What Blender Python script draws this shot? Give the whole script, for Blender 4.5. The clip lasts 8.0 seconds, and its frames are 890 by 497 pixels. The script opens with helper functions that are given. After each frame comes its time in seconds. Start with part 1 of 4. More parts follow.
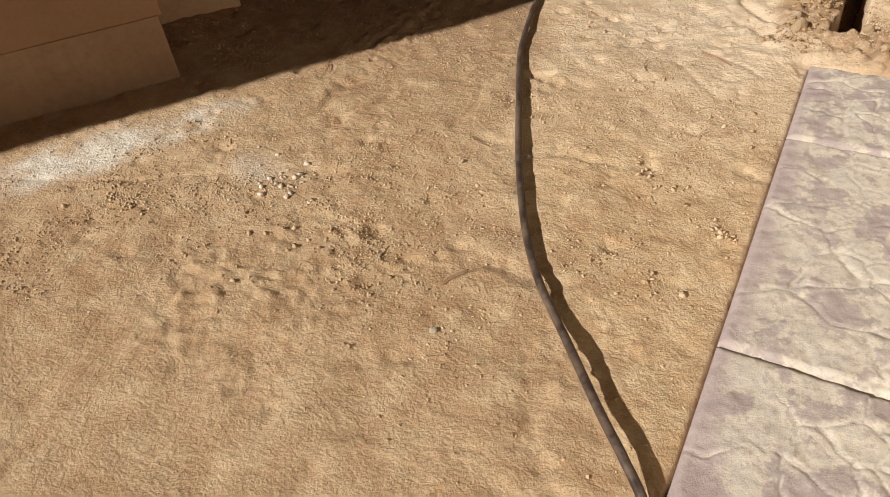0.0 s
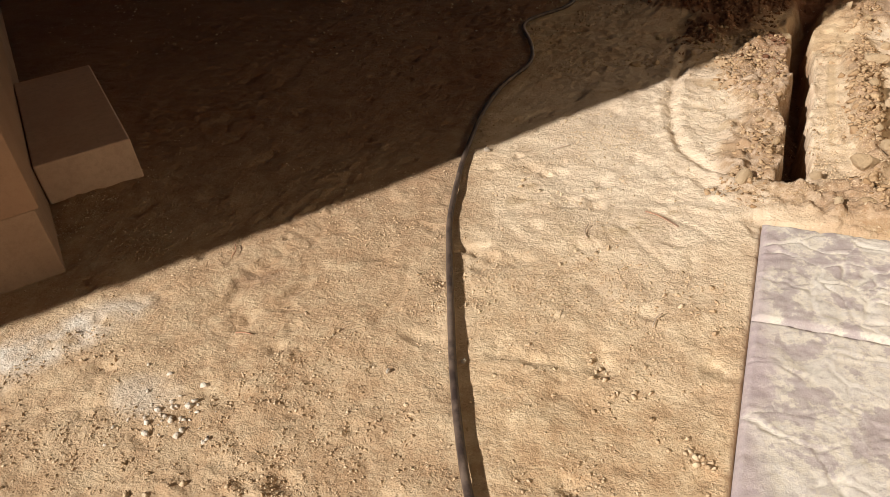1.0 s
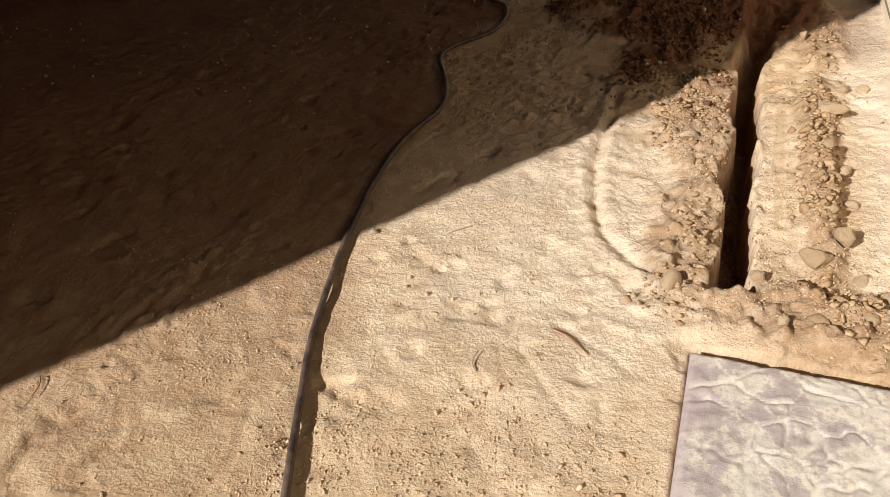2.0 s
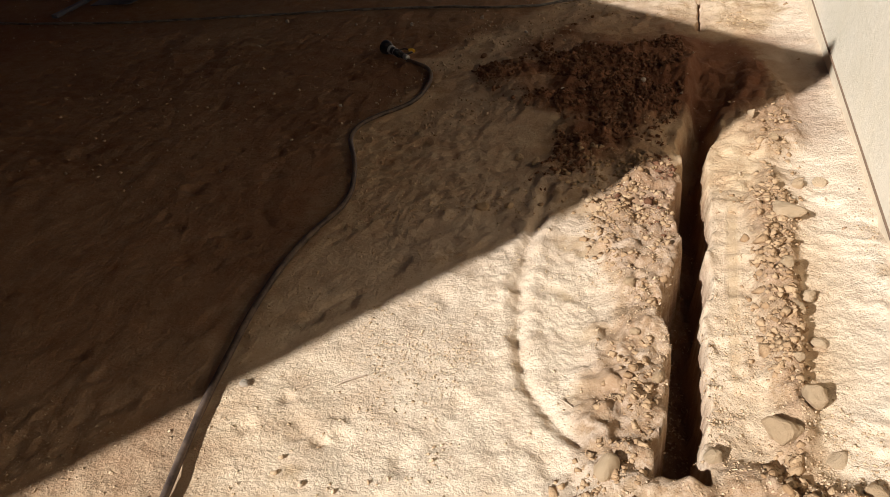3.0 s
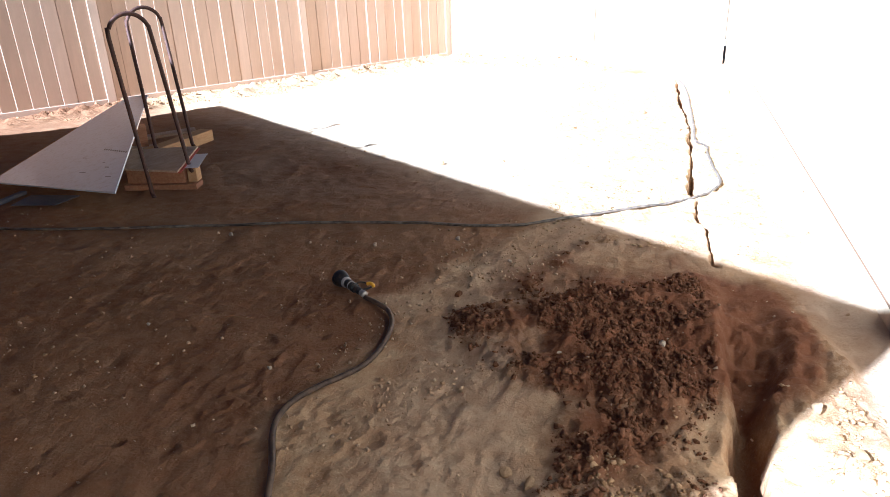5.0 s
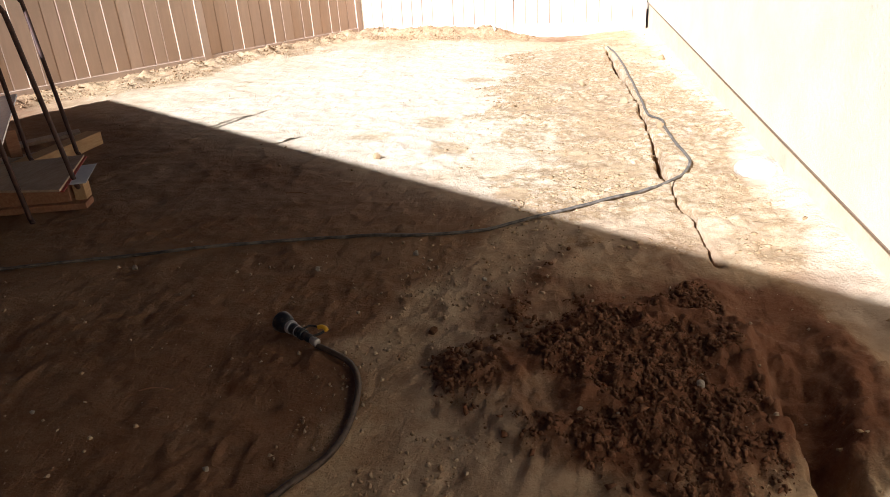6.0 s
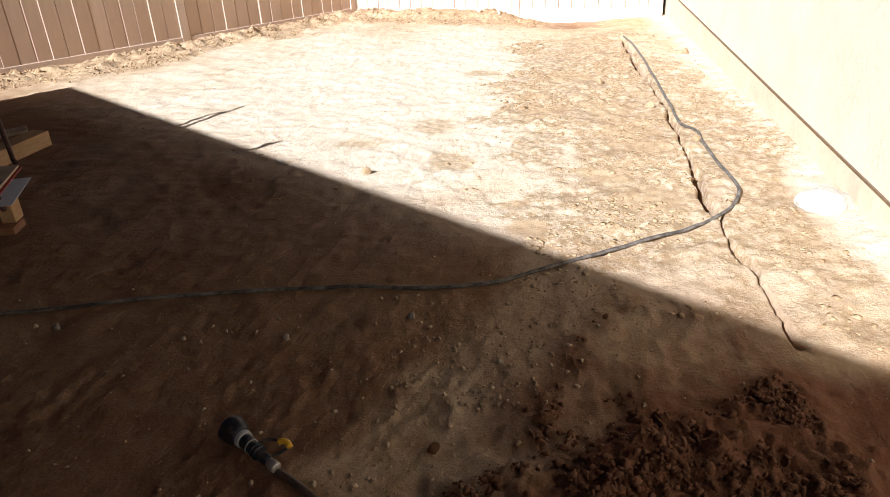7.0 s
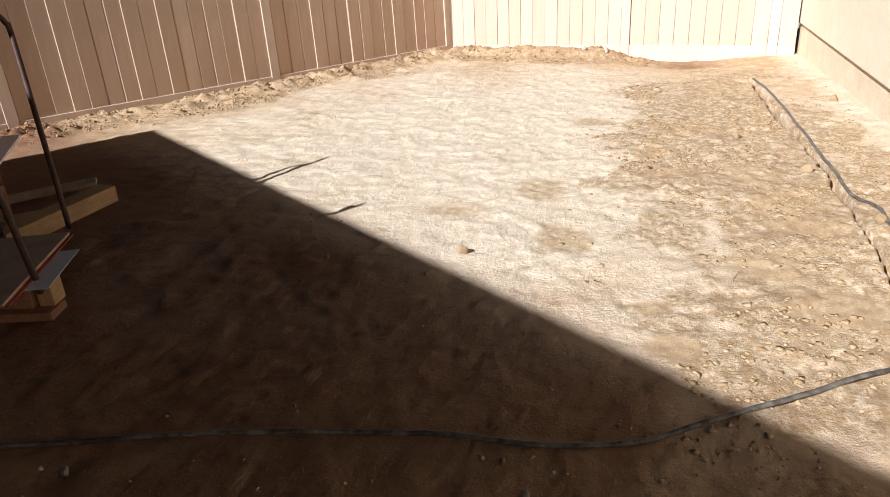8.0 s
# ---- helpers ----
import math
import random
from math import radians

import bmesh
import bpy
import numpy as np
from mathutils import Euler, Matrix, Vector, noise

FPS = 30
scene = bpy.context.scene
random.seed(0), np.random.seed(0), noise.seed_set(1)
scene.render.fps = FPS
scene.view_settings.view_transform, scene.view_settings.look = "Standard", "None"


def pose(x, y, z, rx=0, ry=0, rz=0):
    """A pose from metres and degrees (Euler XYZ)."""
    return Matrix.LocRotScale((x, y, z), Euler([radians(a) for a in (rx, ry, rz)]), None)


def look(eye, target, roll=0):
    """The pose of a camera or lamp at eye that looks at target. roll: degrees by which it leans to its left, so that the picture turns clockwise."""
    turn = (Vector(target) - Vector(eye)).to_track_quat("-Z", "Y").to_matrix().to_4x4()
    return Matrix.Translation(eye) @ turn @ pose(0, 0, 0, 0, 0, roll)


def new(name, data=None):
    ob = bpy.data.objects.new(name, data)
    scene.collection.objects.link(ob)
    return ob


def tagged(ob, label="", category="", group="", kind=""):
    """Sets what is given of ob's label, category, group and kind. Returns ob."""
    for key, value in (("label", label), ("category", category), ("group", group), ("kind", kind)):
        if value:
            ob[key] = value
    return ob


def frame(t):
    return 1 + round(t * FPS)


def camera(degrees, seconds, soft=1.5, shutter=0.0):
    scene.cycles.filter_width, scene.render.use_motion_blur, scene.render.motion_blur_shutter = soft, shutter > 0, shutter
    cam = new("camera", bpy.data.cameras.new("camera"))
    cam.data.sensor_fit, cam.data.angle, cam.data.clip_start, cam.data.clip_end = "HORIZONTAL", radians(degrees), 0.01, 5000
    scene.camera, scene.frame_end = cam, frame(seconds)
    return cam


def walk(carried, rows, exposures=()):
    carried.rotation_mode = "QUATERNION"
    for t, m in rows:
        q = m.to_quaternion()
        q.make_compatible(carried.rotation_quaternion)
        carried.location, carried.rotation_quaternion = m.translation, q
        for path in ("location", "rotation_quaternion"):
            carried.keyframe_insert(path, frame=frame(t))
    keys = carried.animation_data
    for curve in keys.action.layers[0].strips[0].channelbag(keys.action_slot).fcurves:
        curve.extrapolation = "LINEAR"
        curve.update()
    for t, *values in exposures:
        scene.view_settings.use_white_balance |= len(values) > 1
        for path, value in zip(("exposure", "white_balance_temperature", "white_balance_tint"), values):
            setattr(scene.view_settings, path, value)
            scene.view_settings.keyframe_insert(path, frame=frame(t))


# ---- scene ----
# ---- camera ----
cam = camera(65.2, 8.0, 0.5)
METRES, EYE, TURN = 5.515, 1.43, 32.7
ROWS = [
    (0.0, 0.0, 0.0, 0.0, -4.01, -42.36, 4.41),
    (0.5, 0.0121, 0.0516, 0.0091, -7.17, -38.65, 5.05),
    (1.0, 0.029, 0.0885, 0.0105, -9.36, -35.14, 5.46),
    (1.5, 0.0748, 0.1424, 0.0088, -11.45, -35.83, 6.06),
    (3.0, 0.1754, 0.3031, 0.0174, -15.31, -34.94, 3.6),
    (3.5, 0.2084, 0.348, 0.0241, -13.65, -32.7, 1.72),
    (4.0, 0.2236, 0.3872, 0.027, -14.55, -29.85, 0.71),
    (4.5, 0.2262, 0.4308, 0.0306, -16.49, -26.05, 1.36),
    (5.0, 0.2365, 0.4832, 0.0192, -16.41, -21.68, 1.76),
    (6.5, 0.2632, 0.6918, 0.0098, -24.58, -23.47, 2.87),
    (7.0, 0.2939, 0.7585, 0.0136, -24.52, -25.96, 2.04),
    (7.5, 0.3111, 0.8362, 0.0114, -20.3, -23.51, 1.79),
    (8.0, 0.3333, 0.9111, 0.0111, -17.41, -23.31, 2.97),
]
EXTRA = [
    (1.7, (-0.058, 1.053, 1.5), (-0.764, 2.49, 0.32), -6.9),
    (2.8, (-0.093, 1.789, 1.52), (-0.632, 3.324, 0.36), -4.7),
    (5.2, (-0.407, 3.07, 1.49), (-0.914, 4.872, 0.786), -3.3),
    (6.3, (-0.814, 3.818, 1.5), (-1.094, 5.61, 0.657), -2.8),
]
keyed = [(t, pose(0, 0, EYE, 0, 0, TURN) @ pose(METRES * x, METRES * y, METRES * z, 90 + pitch, roll, yaw))
         for t, x, y, z, yaw, pitch, roll in ROWS]
keyed += [(t, look(eye, target, roll)) for t, eye, target, roll in EXTRA]
keyed.sort(key=lambda r: r[0])
EXPOSURE = [(0.0, 0.24, 6150, 10), (0.5, 0.42, 6050, 10), (1.0, 0.47, 5950, 10), (1.7, 0.52, 5900, 10), (2.8, 0.56, 5750, 10), (3.0, 0.62, 5700, 10), (3.5, 1.5, 5150, 10),
            (4.0, 2.15, 4850, 10), (4.5, 2.35, 4700, 10), (5.0, 2.3, 4700, 10), (5.2, 2.05, 4800, 10), (6.3, 1.08, 5300, 10), (6.5, 1.05, 5300, 10),
            (7.0, 1.08, 5300, 10), (7.5, 0.8, 5400, 10), (8.0, 0.7, 5450, 10)]
walk(cam, keyed, EXPOSURE)

# ---- light ----
SUN_EL, SUN_AZ = 32.5, 58.0  # height, and the heading in which the shadows fall
world = bpy.data.worlds.new("sky")
scene.world = world
world.use_nodes = True
wn = world.node_tree
sky = wn.nodes.new("ShaderNodeTexSky")
sky.sky_type, sky.sun_disc = "NISHITA", False
sky.sun_elevation, sky.sun_rotation = radians(SUN_EL), radians(270 - SUN_AZ)
sky.altitude, sky.air_density, sky.dust_density = 2000, 0.25, 0.2
sky_tint = wn.nodes.new("ShaderNodeMix")
sky_tint.data_type, sky_tint.blend_type = "RGBA", "MULTIPLY"
sky_tint.inputs[0].default_value, sky_tint.inputs[7].default_value = 1.0, (0.35, 0.257, 0.214, 1)  # sky dimmed and reddened, so that shade comes out darker
wn.links.new(sky.outputs[0], sky_tint.inputs[6])
wn.links.new(sky_tint.outputs[2], wn.nodes["Background"].inputs[0])
wn.nodes["Background"].inputs[1].default_value = 0.05
sun_data = bpy.data.lights.new("sun", "SUN")
sun_data.energy, sun_data.angle, sun_data.color = 5.0, radians(0.55), (1.0, 0.93, 0.82)
sun = new("sun", sun_data)
ce, se = math.cos(radians(SUN_EL)), math.sin(radians(SUN_EL))
ca, sa = math.cos(radians(SUN_AZ)), math.sin(radians(SUN_AZ))
sun.matrix_world = look((-9 * ca, -9 * sa, 9), (-9 * ca + ce * ca, -9 * sa + ce * sa, 9 - se))


# ---- materials ----
class Mat:
    """A small builder of node materials."""

    def __init__(self, name, rough=0.8, metal=0.0):
        self.m = bpy.data.materials.new(name)
        self.m.use_nodes = True
        self.t = self.m.node_tree
        self.b = self.t.nodes["Principled BSDF"]
        self.b.inputs["Roughness"].default_value = rough
        self.b.inputs["Metallic"].default_value = metal
        self.b.inputs["Specular IOR Level"].default_value = 0.3
        self.co = self.t.nodes.new("ShaderNodeTexCoord").outputs["Object"]

    def link(self, a, b):
        self.t.links.new(a, b)

    def noise(self, scale, detail=4.0, rough=0.6, stretch=None):
        n = self.t.nodes.new("ShaderNodeTexNoise")
        n.inputs["Scale"].default_value = scale
        n.inputs["Detail"].default_value = detail
        n.inputs["Roughness"].default_value = rough
        if stretch:
            mp = self.t.nodes.new("ShaderNodeMapping")
            mp.inputs["Scale"].default_value = stretch
            self.link(self.co, mp.inputs["Vector"])
            self.link(mp.outputs[0], n.inputs["Vector"])
        else:
            self.link(self.co, n.inputs["Vector"])
        return n.outputs[0]

    def voronoi(self, scale, feature="F1"):
        n = self.t.nodes.new("ShaderNodeTexVoronoi")
        n.feature = feature
        n.inputs["Scale"].default_value = scale
        self.link(self.co, n.inputs["Vector"])
        return n.outputs["Distance"]

    def attr(self, name):
        n = self.t.nodes.new("ShaderNodeAttribute")
        n.attribute_name = name
        return n.outputs["Fac"]

    def random(self):
        return self.t.nodes.new("ShaderNodeObjectInfo").outputs["Random"]

    def island(self):
        return self.t.nodes.new("ShaderNodeNewGeometry").outputs["Random Per Island"]

    def ramp(self, fac, lo, hi, a=(0, 0, 0), b=(1, 1, 1)):
        n = self.t.nodes.new("ShaderNodeValToRGB")
        e = n.color_ramp.elements
        e[0].position, e[1].position = lo, hi
        e[0].color, e[1].color = (*a, 1), (*b, 1)
        self.link(fac, n.inputs[0])
        return n.outputs[0]

    def mix(self, fac, a, b, how="MIX"):
        n = self.t.nodes.new("ShaderNodeMix")
        n.data_type, n.blend_type = "RGBA", how
        for sock, v in ((n.inputs[0], fac), (n.inputs[6], a), (n.inputs[7], b)):
            if isinstance(v, (int, float)):
                sock.default_value = v
            elif isinstance(v, tuple):
                sock.default_value = (*v, 1)
            else:
                self.link(v, sock)
        return n.outputs[2]

    def math(self, how, a, b):
        n = self.t.nodes.new("ShaderNodeMath")
        n.operation = how
        n.use_clamp = True
        for sock, v in ((n.inputs[0], a), (n.inputs[1], b)):
            if isinstance(v, (int, float)):
                sock.default_value = v
            else:
                self.link(v, sock)
        return n.outputs[0]

    def base(self, c):
        if isinstance(c, tuple):
            self.b.inputs["Base Color"].default_value = (*c, 1)
        else:
            self.link(c, self.b.inputs["Base Color"])
        return self

    def rough(self, v):
        self.link(v, self.b.inputs["Roughness"])
        return self

    def bump(self, *layers):
        prev = None
        for height, strength, dist in layers:
            n = self.t.nodes.new("ShaderNodeBump")
            n.inputs["Strength"].default_value = strength
            n.inputs["Distance"].default_value = dist
            self.link(height, n.inputs["Height"])
            if prev is not None:
                self.link(prev, n.inputs["Normal"])
            prev = n.outputs[0]
        self.link(prev, self.b.inputs["Normal"])
        return self


def soil_material():
    m = Mat("bare_soil", 0.95)
    m.b.inputs["Specular IOR Level"].default_value = 0.1
    broad = m.noise(1.3, 6, 0.6)
    mid = m.noise(9, 8, 0.7)
    small = m.noise(55, 6, 0.66)
    fine = m.noise(120, 6, 0.7)
    col = m.mix(m.ramp(broad, 0.35, 0.68), (0.455, 0.288, 0.154), (0.58, 0.4, 0.236))
    col = m.mix(m.ramp(mid, 0.42, 0.68), col, (0.67, 0.5, 0.31))
    pale = m.math("MULTIPLY", m.attr("pale"), m.ramp(mid, 0.25, 0.6, (0.6, 0.6, 0.6), (1, 1, 1)))
    col = m.mix(pale, col, (0.79, 0.655, 0.5))
    flakes = m.math("MULTIPLY", m.attr("broken"), m.ramp(m.noise(17, 9, 0.78), 0.43, 0.53))
    col = m.mix(flakes, col, m.mix(m.ramp(m.noise(40, 4, 0.7), 0.35, 0.65), (0.37, 0.24, 0.125), (0.52, 0.38, 0.225)))
    smear = m.math("MULTIPLY", m.attr("smear"), m.ramp(m.noise(20, 6, 0.7), 0.35, 0.55, (0.25, 0.25, 0.25), (0.95, 0.95, 0.95)))
    col = m.mix(smear, col, (0.46, 0.325, 0.19))
    # Browner damp soil, with the house shade also darkened into its colour.
    damp_shade = m.math("MULTIPLY", m.attr("damp_shade"), m.ramp(m.noise(11, 7, 0.75), 0.3, 0.6, (0.9, 0.9, 0.9), (1, 1, 1)))
    col = m.mix(damp_shade, col, (0.17, 0.066, 0.032))
    col = m.mix(m.attr("chalk"), col, (0.74, 0.66, 0.55))
    # grains of other colours
    col = m.mix(m.ramp(fine, 0.56, 0.68, (0, 0, 0), (0.5, 0.5, 0.5)), col, m.mix(damp_shade, (0.8, 0.66, 0.47), (0.24, 0.125, 0.07)))
    col = m.mix(m.ramp(fine, 0.3, 0.42, (0.45, 0.45, 0.45), (0, 0, 0)), col, m.mix(damp_shade, (0.33, 0.2, 0.1), (0.09, 0.04, 0.02)))
    m.base(col)
    loose_patch = m.ramp(m.noise(5.0, 8, 0.75), 0.38, 0.66, (0.35, 0.35, 0.35), (1, 1, 1))
    calm = m.math("SUBTRACT", 1.0, m.math("MULTIPLY", m.attr("smear"), 0.8))
    crumbs = m.math("MULTIPLY", m.math("MULTIPLY", small, loose_patch), calm)
    scratch = m.ramp(m.noise(13, 5, 0.6, (0.5, 3.2, 1)), 0.6, 0.7)
    m.bump((mid, 0.3, 0.02), (scratch, 0.2, 0.004), (crumbs, 0.75, 0.022), (m.noise(170, 4, 0.65), 0.45, 0.006))
    return m.m


def clod_material(name, a, b, by_object=False):
    m = Mat(name, 0.95)
    m.b.inputs["Specular IOR Level"].default_value = 0.1
    pick = m.random() if by_object else m.island()
    col = m.mix(m.ramp(pick, 0.0, 1.0), a, b)
    col = m.mix(m.ramp(m.noise(60, 5, 0.7), 0.35, 0.65, (0.18, 0.18, 0.18), (0, 0, 0)), col, (0.2, 0.12, 0.07))
    m.base(col).bump((m.noise(110, 3, 0.6), 0.7, 0.01))
    return m.m


def stucco_material(name, a, b, scale=160.0):
    m = Mat(name, 0.9)
    col = m.mix(m.ramp(m.noise(2.2, 5), 0.35, 0.65), a, b)
    col = m.mix(m.ramp(m.noise(40, 4, 0.7), 0.5, 0.8, (0, 0, 0), (0.35, 0.35, 0.35)), col, tuple(0.7 * v for v in a))
    m.base(col).bump((m.noise(scale, 5, 0.7), 0.5, 0.006), (m.noise(25, 3), 0.25, 0.01))
    return m.m


def concrete_material(name, a, b):
    m = Mat(name, 0.85)
    col = m.mix(m.ramp(m.noise(3.5, 6, 0.65), 0.35, 0.65), a, b)
    col = m.mix(m.ramp(m.noise(30, 5, 0.7), 0.45, 0.7, (0, 0, 0), (0.5, 0.5, 0.5)), col, tuple(0.75 * v for v in a))
    m.base(col).bump((m.noise(80, 5, 0.7), 0.35, 0.005))
    return m.m


def stamped_material():
    m = Mat("stamped_concrete", 0.75)
    patch = m.noise(9.0, 8, 0.66)
    col = m.mix(m.ramp(patch, 0.4, 0.6), (0.36, 0.29, 0.268), (0.55, 0.485, 0.41))
    rim = m.math("MULTIPLY", m.ramp(patch, 0.47, 0.5), m.ramp(patch, 0.535, 0.57, (1, 1, 1), (0, 0, 0)))
    col = m.mix(m.math("MULTIPLY", rim, 0.75), col, (0.62, 0.54, 0.43))
    col = m.mix(m.attr("edge"), col, (0.4, 0.31, 0.3))
    col = m.mix(m.ramp(m.attr("seam"), 0.2, 0.8, (0, 0, 0), (0.75, 0.75, 0.75)), col, (0.64, 0.57, 0.47))
    col = m.mix(m.ramp(m.noise(60, 4, 0.7), 0.5, 0.64, (0, 0, 0), (0.5, 0.5, 0.5)), col, (0.32, 0.255, 0.245))
    col = m.mix(m.ramp(m.noise(300, 3, 0.7), 0.55, 0.75, (0, 0, 0), (0.5, 0.5, 0.5)), col, (0.66, 0.58, 0.47))
    m.base(col).bump((patch, 0.15, 0.02), (m.noise(60, 6, 0.7), 0.3, 0.008), (m.noise(240, 4), 0.3, 0.003))
    return m.m


def board_material(name, a, b):
    m = Mat(name, 0.6)
    col = m.mix(m.ramp(m.random(), 0.0, 1.0), a, b)
    col = m.mix(m.ramp(m.noise(6, 5, 0.6, (3, 3, 0.35)), 0.4, 0.7, (0, 0, 0), (0.4, 0.4, 0.4)), col, tuple(0.8 * v for v in a))
    col = m.mix(m.ramp(m.noise(2.5, 5, 0.7), 0.5, 0.75, (0, 0, 0), (0.4, 0.4, 0.4)), col, (0.45, 0.35, 0.25))
    m.base(col).bump((m.noise(40, 4, 0.6, (4, 4, 0.4)), 0.2, 0.003))
    return m.m


def wood_material(name, a, b, stretch=(6, 1, 6)):
    m = Mat(name, 0.75)
    col = m.mix(m.ramp(m.noise(9, 6, 0.65, stretch), 0.35, 0.65), a, b)
    col = m.mix(m.ramp(m.noise(5, 5), 0.5, 0.75, (0, 0, 0), (0.5, 0.5, 0.5)), col, tuple(0.55 * v for v in a))
    m.base(col).bump((m.noise(40, 5, 0.7, stretch), 0.4, 0.003))
    return m.m


def hose_material(name, a, dust, amount):
    m = Mat(name, 0.38)
    m.b.inputs["Specular IOR Level"].default_value = 0.25
    d = m.ramp(m.noise(14, 6, 0.7), 0.4, 0.7, (0.06, 0.06, 0.06), (amount, amount, amount))
    m.base(m.mix(d, a, dust))
    m.rough(m.ramp(m.noise(14, 6, 0.7), 0.4, 0.7, (0.3, 0.3, 0.3), (0.85, 0.85, 0.85)))
    m.bump((m.noise(300, 3), 0.15, 0.002))
    return m.m


def plain_material(name, c, rough=0.5, metal=0.0, dirt=(0.3, 0.2, 0.12), amount=0.4):
    m = Mat(name, rough, metal)
    m.base(m.mix(m.ramp(m.noise(25, 6, 0.7), 0.5, 0.75, (0, 0, 0), (amount, amount, amount)), c, dirt))
    m.bump((m.noise(150, 3), 0.15, 0.002))
    return m.m


def roof_material():
    m = Mat("roof_tiles", 0.85)
    m.base(m.mix(m.ramp(m.noise(3, 5), 0.3, 0.7), (0.3, 0.17, 0.11), (0.4, 0.25, 0.17)))
    m.bump((m.noise(30, 4), 0.5, 0.02))
    return m.m


SOIL = soil_material()
# Damp spoil, coloured darker than the lit crumbs to carry the house shade.
CLOD_DAMP_SHADE = clod_material("damp_shaded_soil_clods", (0.115, 0.05, 0.025), (0.21, 0.1, 0.054))
CLOD_SPOIL = clod_material("dry_spoil_clods", (0.31, 0.19, 0.095), (0.49, 0.335, 0.19))
CLOD_TAN = clod_material("tan_soil_lumps", (0.38, 0.25, 0.13), (0.55, 0.4, 0.24))
PEBBLE = clod_material("pebble_mix", (0.47, 0.315, 0.175), (0.66, 0.5, 0.325))
GRAVEL = clod_material("brown_gravel", (0.36, 0.235, 0.135), (0.6, 0.45, 0.3))
PALE_CHIPS = clod_material("mortar_chips", (0.55, 0.45, 0.34), (0.74, 0.64, 0.52))
STONE = clod_material("loose_stone", (0.48, 0.325, 0.18), (0.62, 0.46, 0.29), True)
DARK_CLOD = clod_material("dark_clod", (0.15, 0.07, 0.035), (0.22, 0.11, 0.06), True)
PALE_STONE = clod_material("pale_stone", (0.5, 0.41, 0.31), (0.66, 0.57, 0.46), True)
WHITE_ROCK = clod_material("white_rock", (0.72, 0.65, 0.55), (0.76, 0.69, 0.59), True)
STUCCO = stucco_material("tan_stucco", (0.32, 0.19, 0.115), (0.37, 0.23, 0.14))
CREAM = stucco_material("cream_stucco", (0.7, 0.61, 0.45), (0.76, 0.67, 0.52))
FOOTING = concrete_material("footing_concrete", (0.62, 0.51, 0.36), (0.7, 0.6, 0.44))
HOUSE_FOOT = concrete_material("house_footing", (0.32, 0.2, 0.125), (0.38, 0.25, 0.16))
STEP_CONCRETE = concrete_material("step_concrete", (0.54, 0.36, 0.245), (0.6, 0.42, 0.29))
STAMPED = stamped_material()
FENCE_TAN = board_material("tan_fence_boards", (0.6, 0.44, 0.33), (0.67, 0.505, 0.39))
FENCE_RAIL = board_material("fence_rails", (0.66, 0.505, 0.395), (0.71, 0.555, 0.44))
HOSE_DARK = hose_material("dark_hose", (0.03, 0.02, 0.018), (0.3, 0.21, 0.145), 0.5)
HOSE_DUSTY = hose_material("dusty_hose", (0.03, 0.025, 0.023), (0.5, 0.43, 0.36), 0.5)
# Brown-dark so that the strip also draws the shadow gap beneath it.
SCREED_GAP = plain_material("metal_strip_shadow_gap", (0.2, 0.13, 0.085), 0.7)
RUST = plain_material("rusty_bar", (0.075, 0.042, 0.035), 0.65, 0.3, (0.2, 0.09, 0.05), 0.6)
BLACK = plain_material("black_plastic", (0.012, 0.013, 0.018), 0.45)
NAVY = plain_material("navy_plastic", (0.012, 0.018, 0.026), 0.4)
GREY = plain_material("grey_plastic", (0.35, 0.34, 0.35), 0.45)
YELLOW = plain_material("yellow_plastic", (0.75, 0.42, 0.02), 0.4, 0.0, (0.4, 0.25, 0.08), 0.3)
BRASS = plain_material("hose_coupling", (0.42, 0.39, 0.36), 0.4, 0.6)
# White board; the blue in its base stands in for reflected sky.
SHEET = plain_material("white_board", (0.74, 0.85, 0.98), 0.18, 0.0, (0.42, 0.42, 0.42), 0.5)
SHEET.node_tree.nodes["Principled BSDF"].inputs["Specular IOR Level"].default_value = 0.8
PAPER = plain_material("white_paper", (0.72, 0.72, 0.74), 0.8, 0.0, (0.5, 0.45, 0.42), 0.4)
TARP = plain_material("blue_grey_plastic", (0.08, 0.09, 0.12), 0.45)
INK = plain_material("dark_print", (0.05, 0.05, 0.055), 0.7)
PLY = wood_material("plywood", (0.42, 0.3, 0.2), (0.52, 0.4, 0.29))
PINE = wood_material("pine_timber", (0.44, 0.26, 0.12), (0.54, 0.36, 0.19))
REDWOOD = wood_material("reddish_timber", (0.3, 0.14, 0.08), (0.42, 0.22, 0.12))
PLY_RED = plain_material("red_edge_paint", (0.4, 0.06, 0.04), 0.6)
ROOF = roof_material()


# ---- mesh helpers ----
def link_mesh(name, verts, faces, material, parent=None, smooth=False, label=""):
    me = bpy.data.meshes.new(name)
    me.from_pydata([tuple(v) for v in verts], [], faces)
    me.materials.append(material)
    if smooth:
        me.shade_smooth()
    me.update()
    ob = new(name, me)
    if parent is not None:
        ob.parent = parent
    if label:
        tagged(ob, label)
    return ob


def part(name, bm, material, parent=None, label="", smooth=False):
    me = bpy.data.meshes.new(name)
    bmesh.ops.recalc_face_normals(bm, faces=bm.faces)
    bm.to_mesh(me)
    bm.free()
    me.materials.append(material)
    if smooth:
        me.shade_smooth()
    ob = new(name, me)
    if parent is not None:
        ob.parent = parent
    if label:
        tagged(ob, label)
    return ob


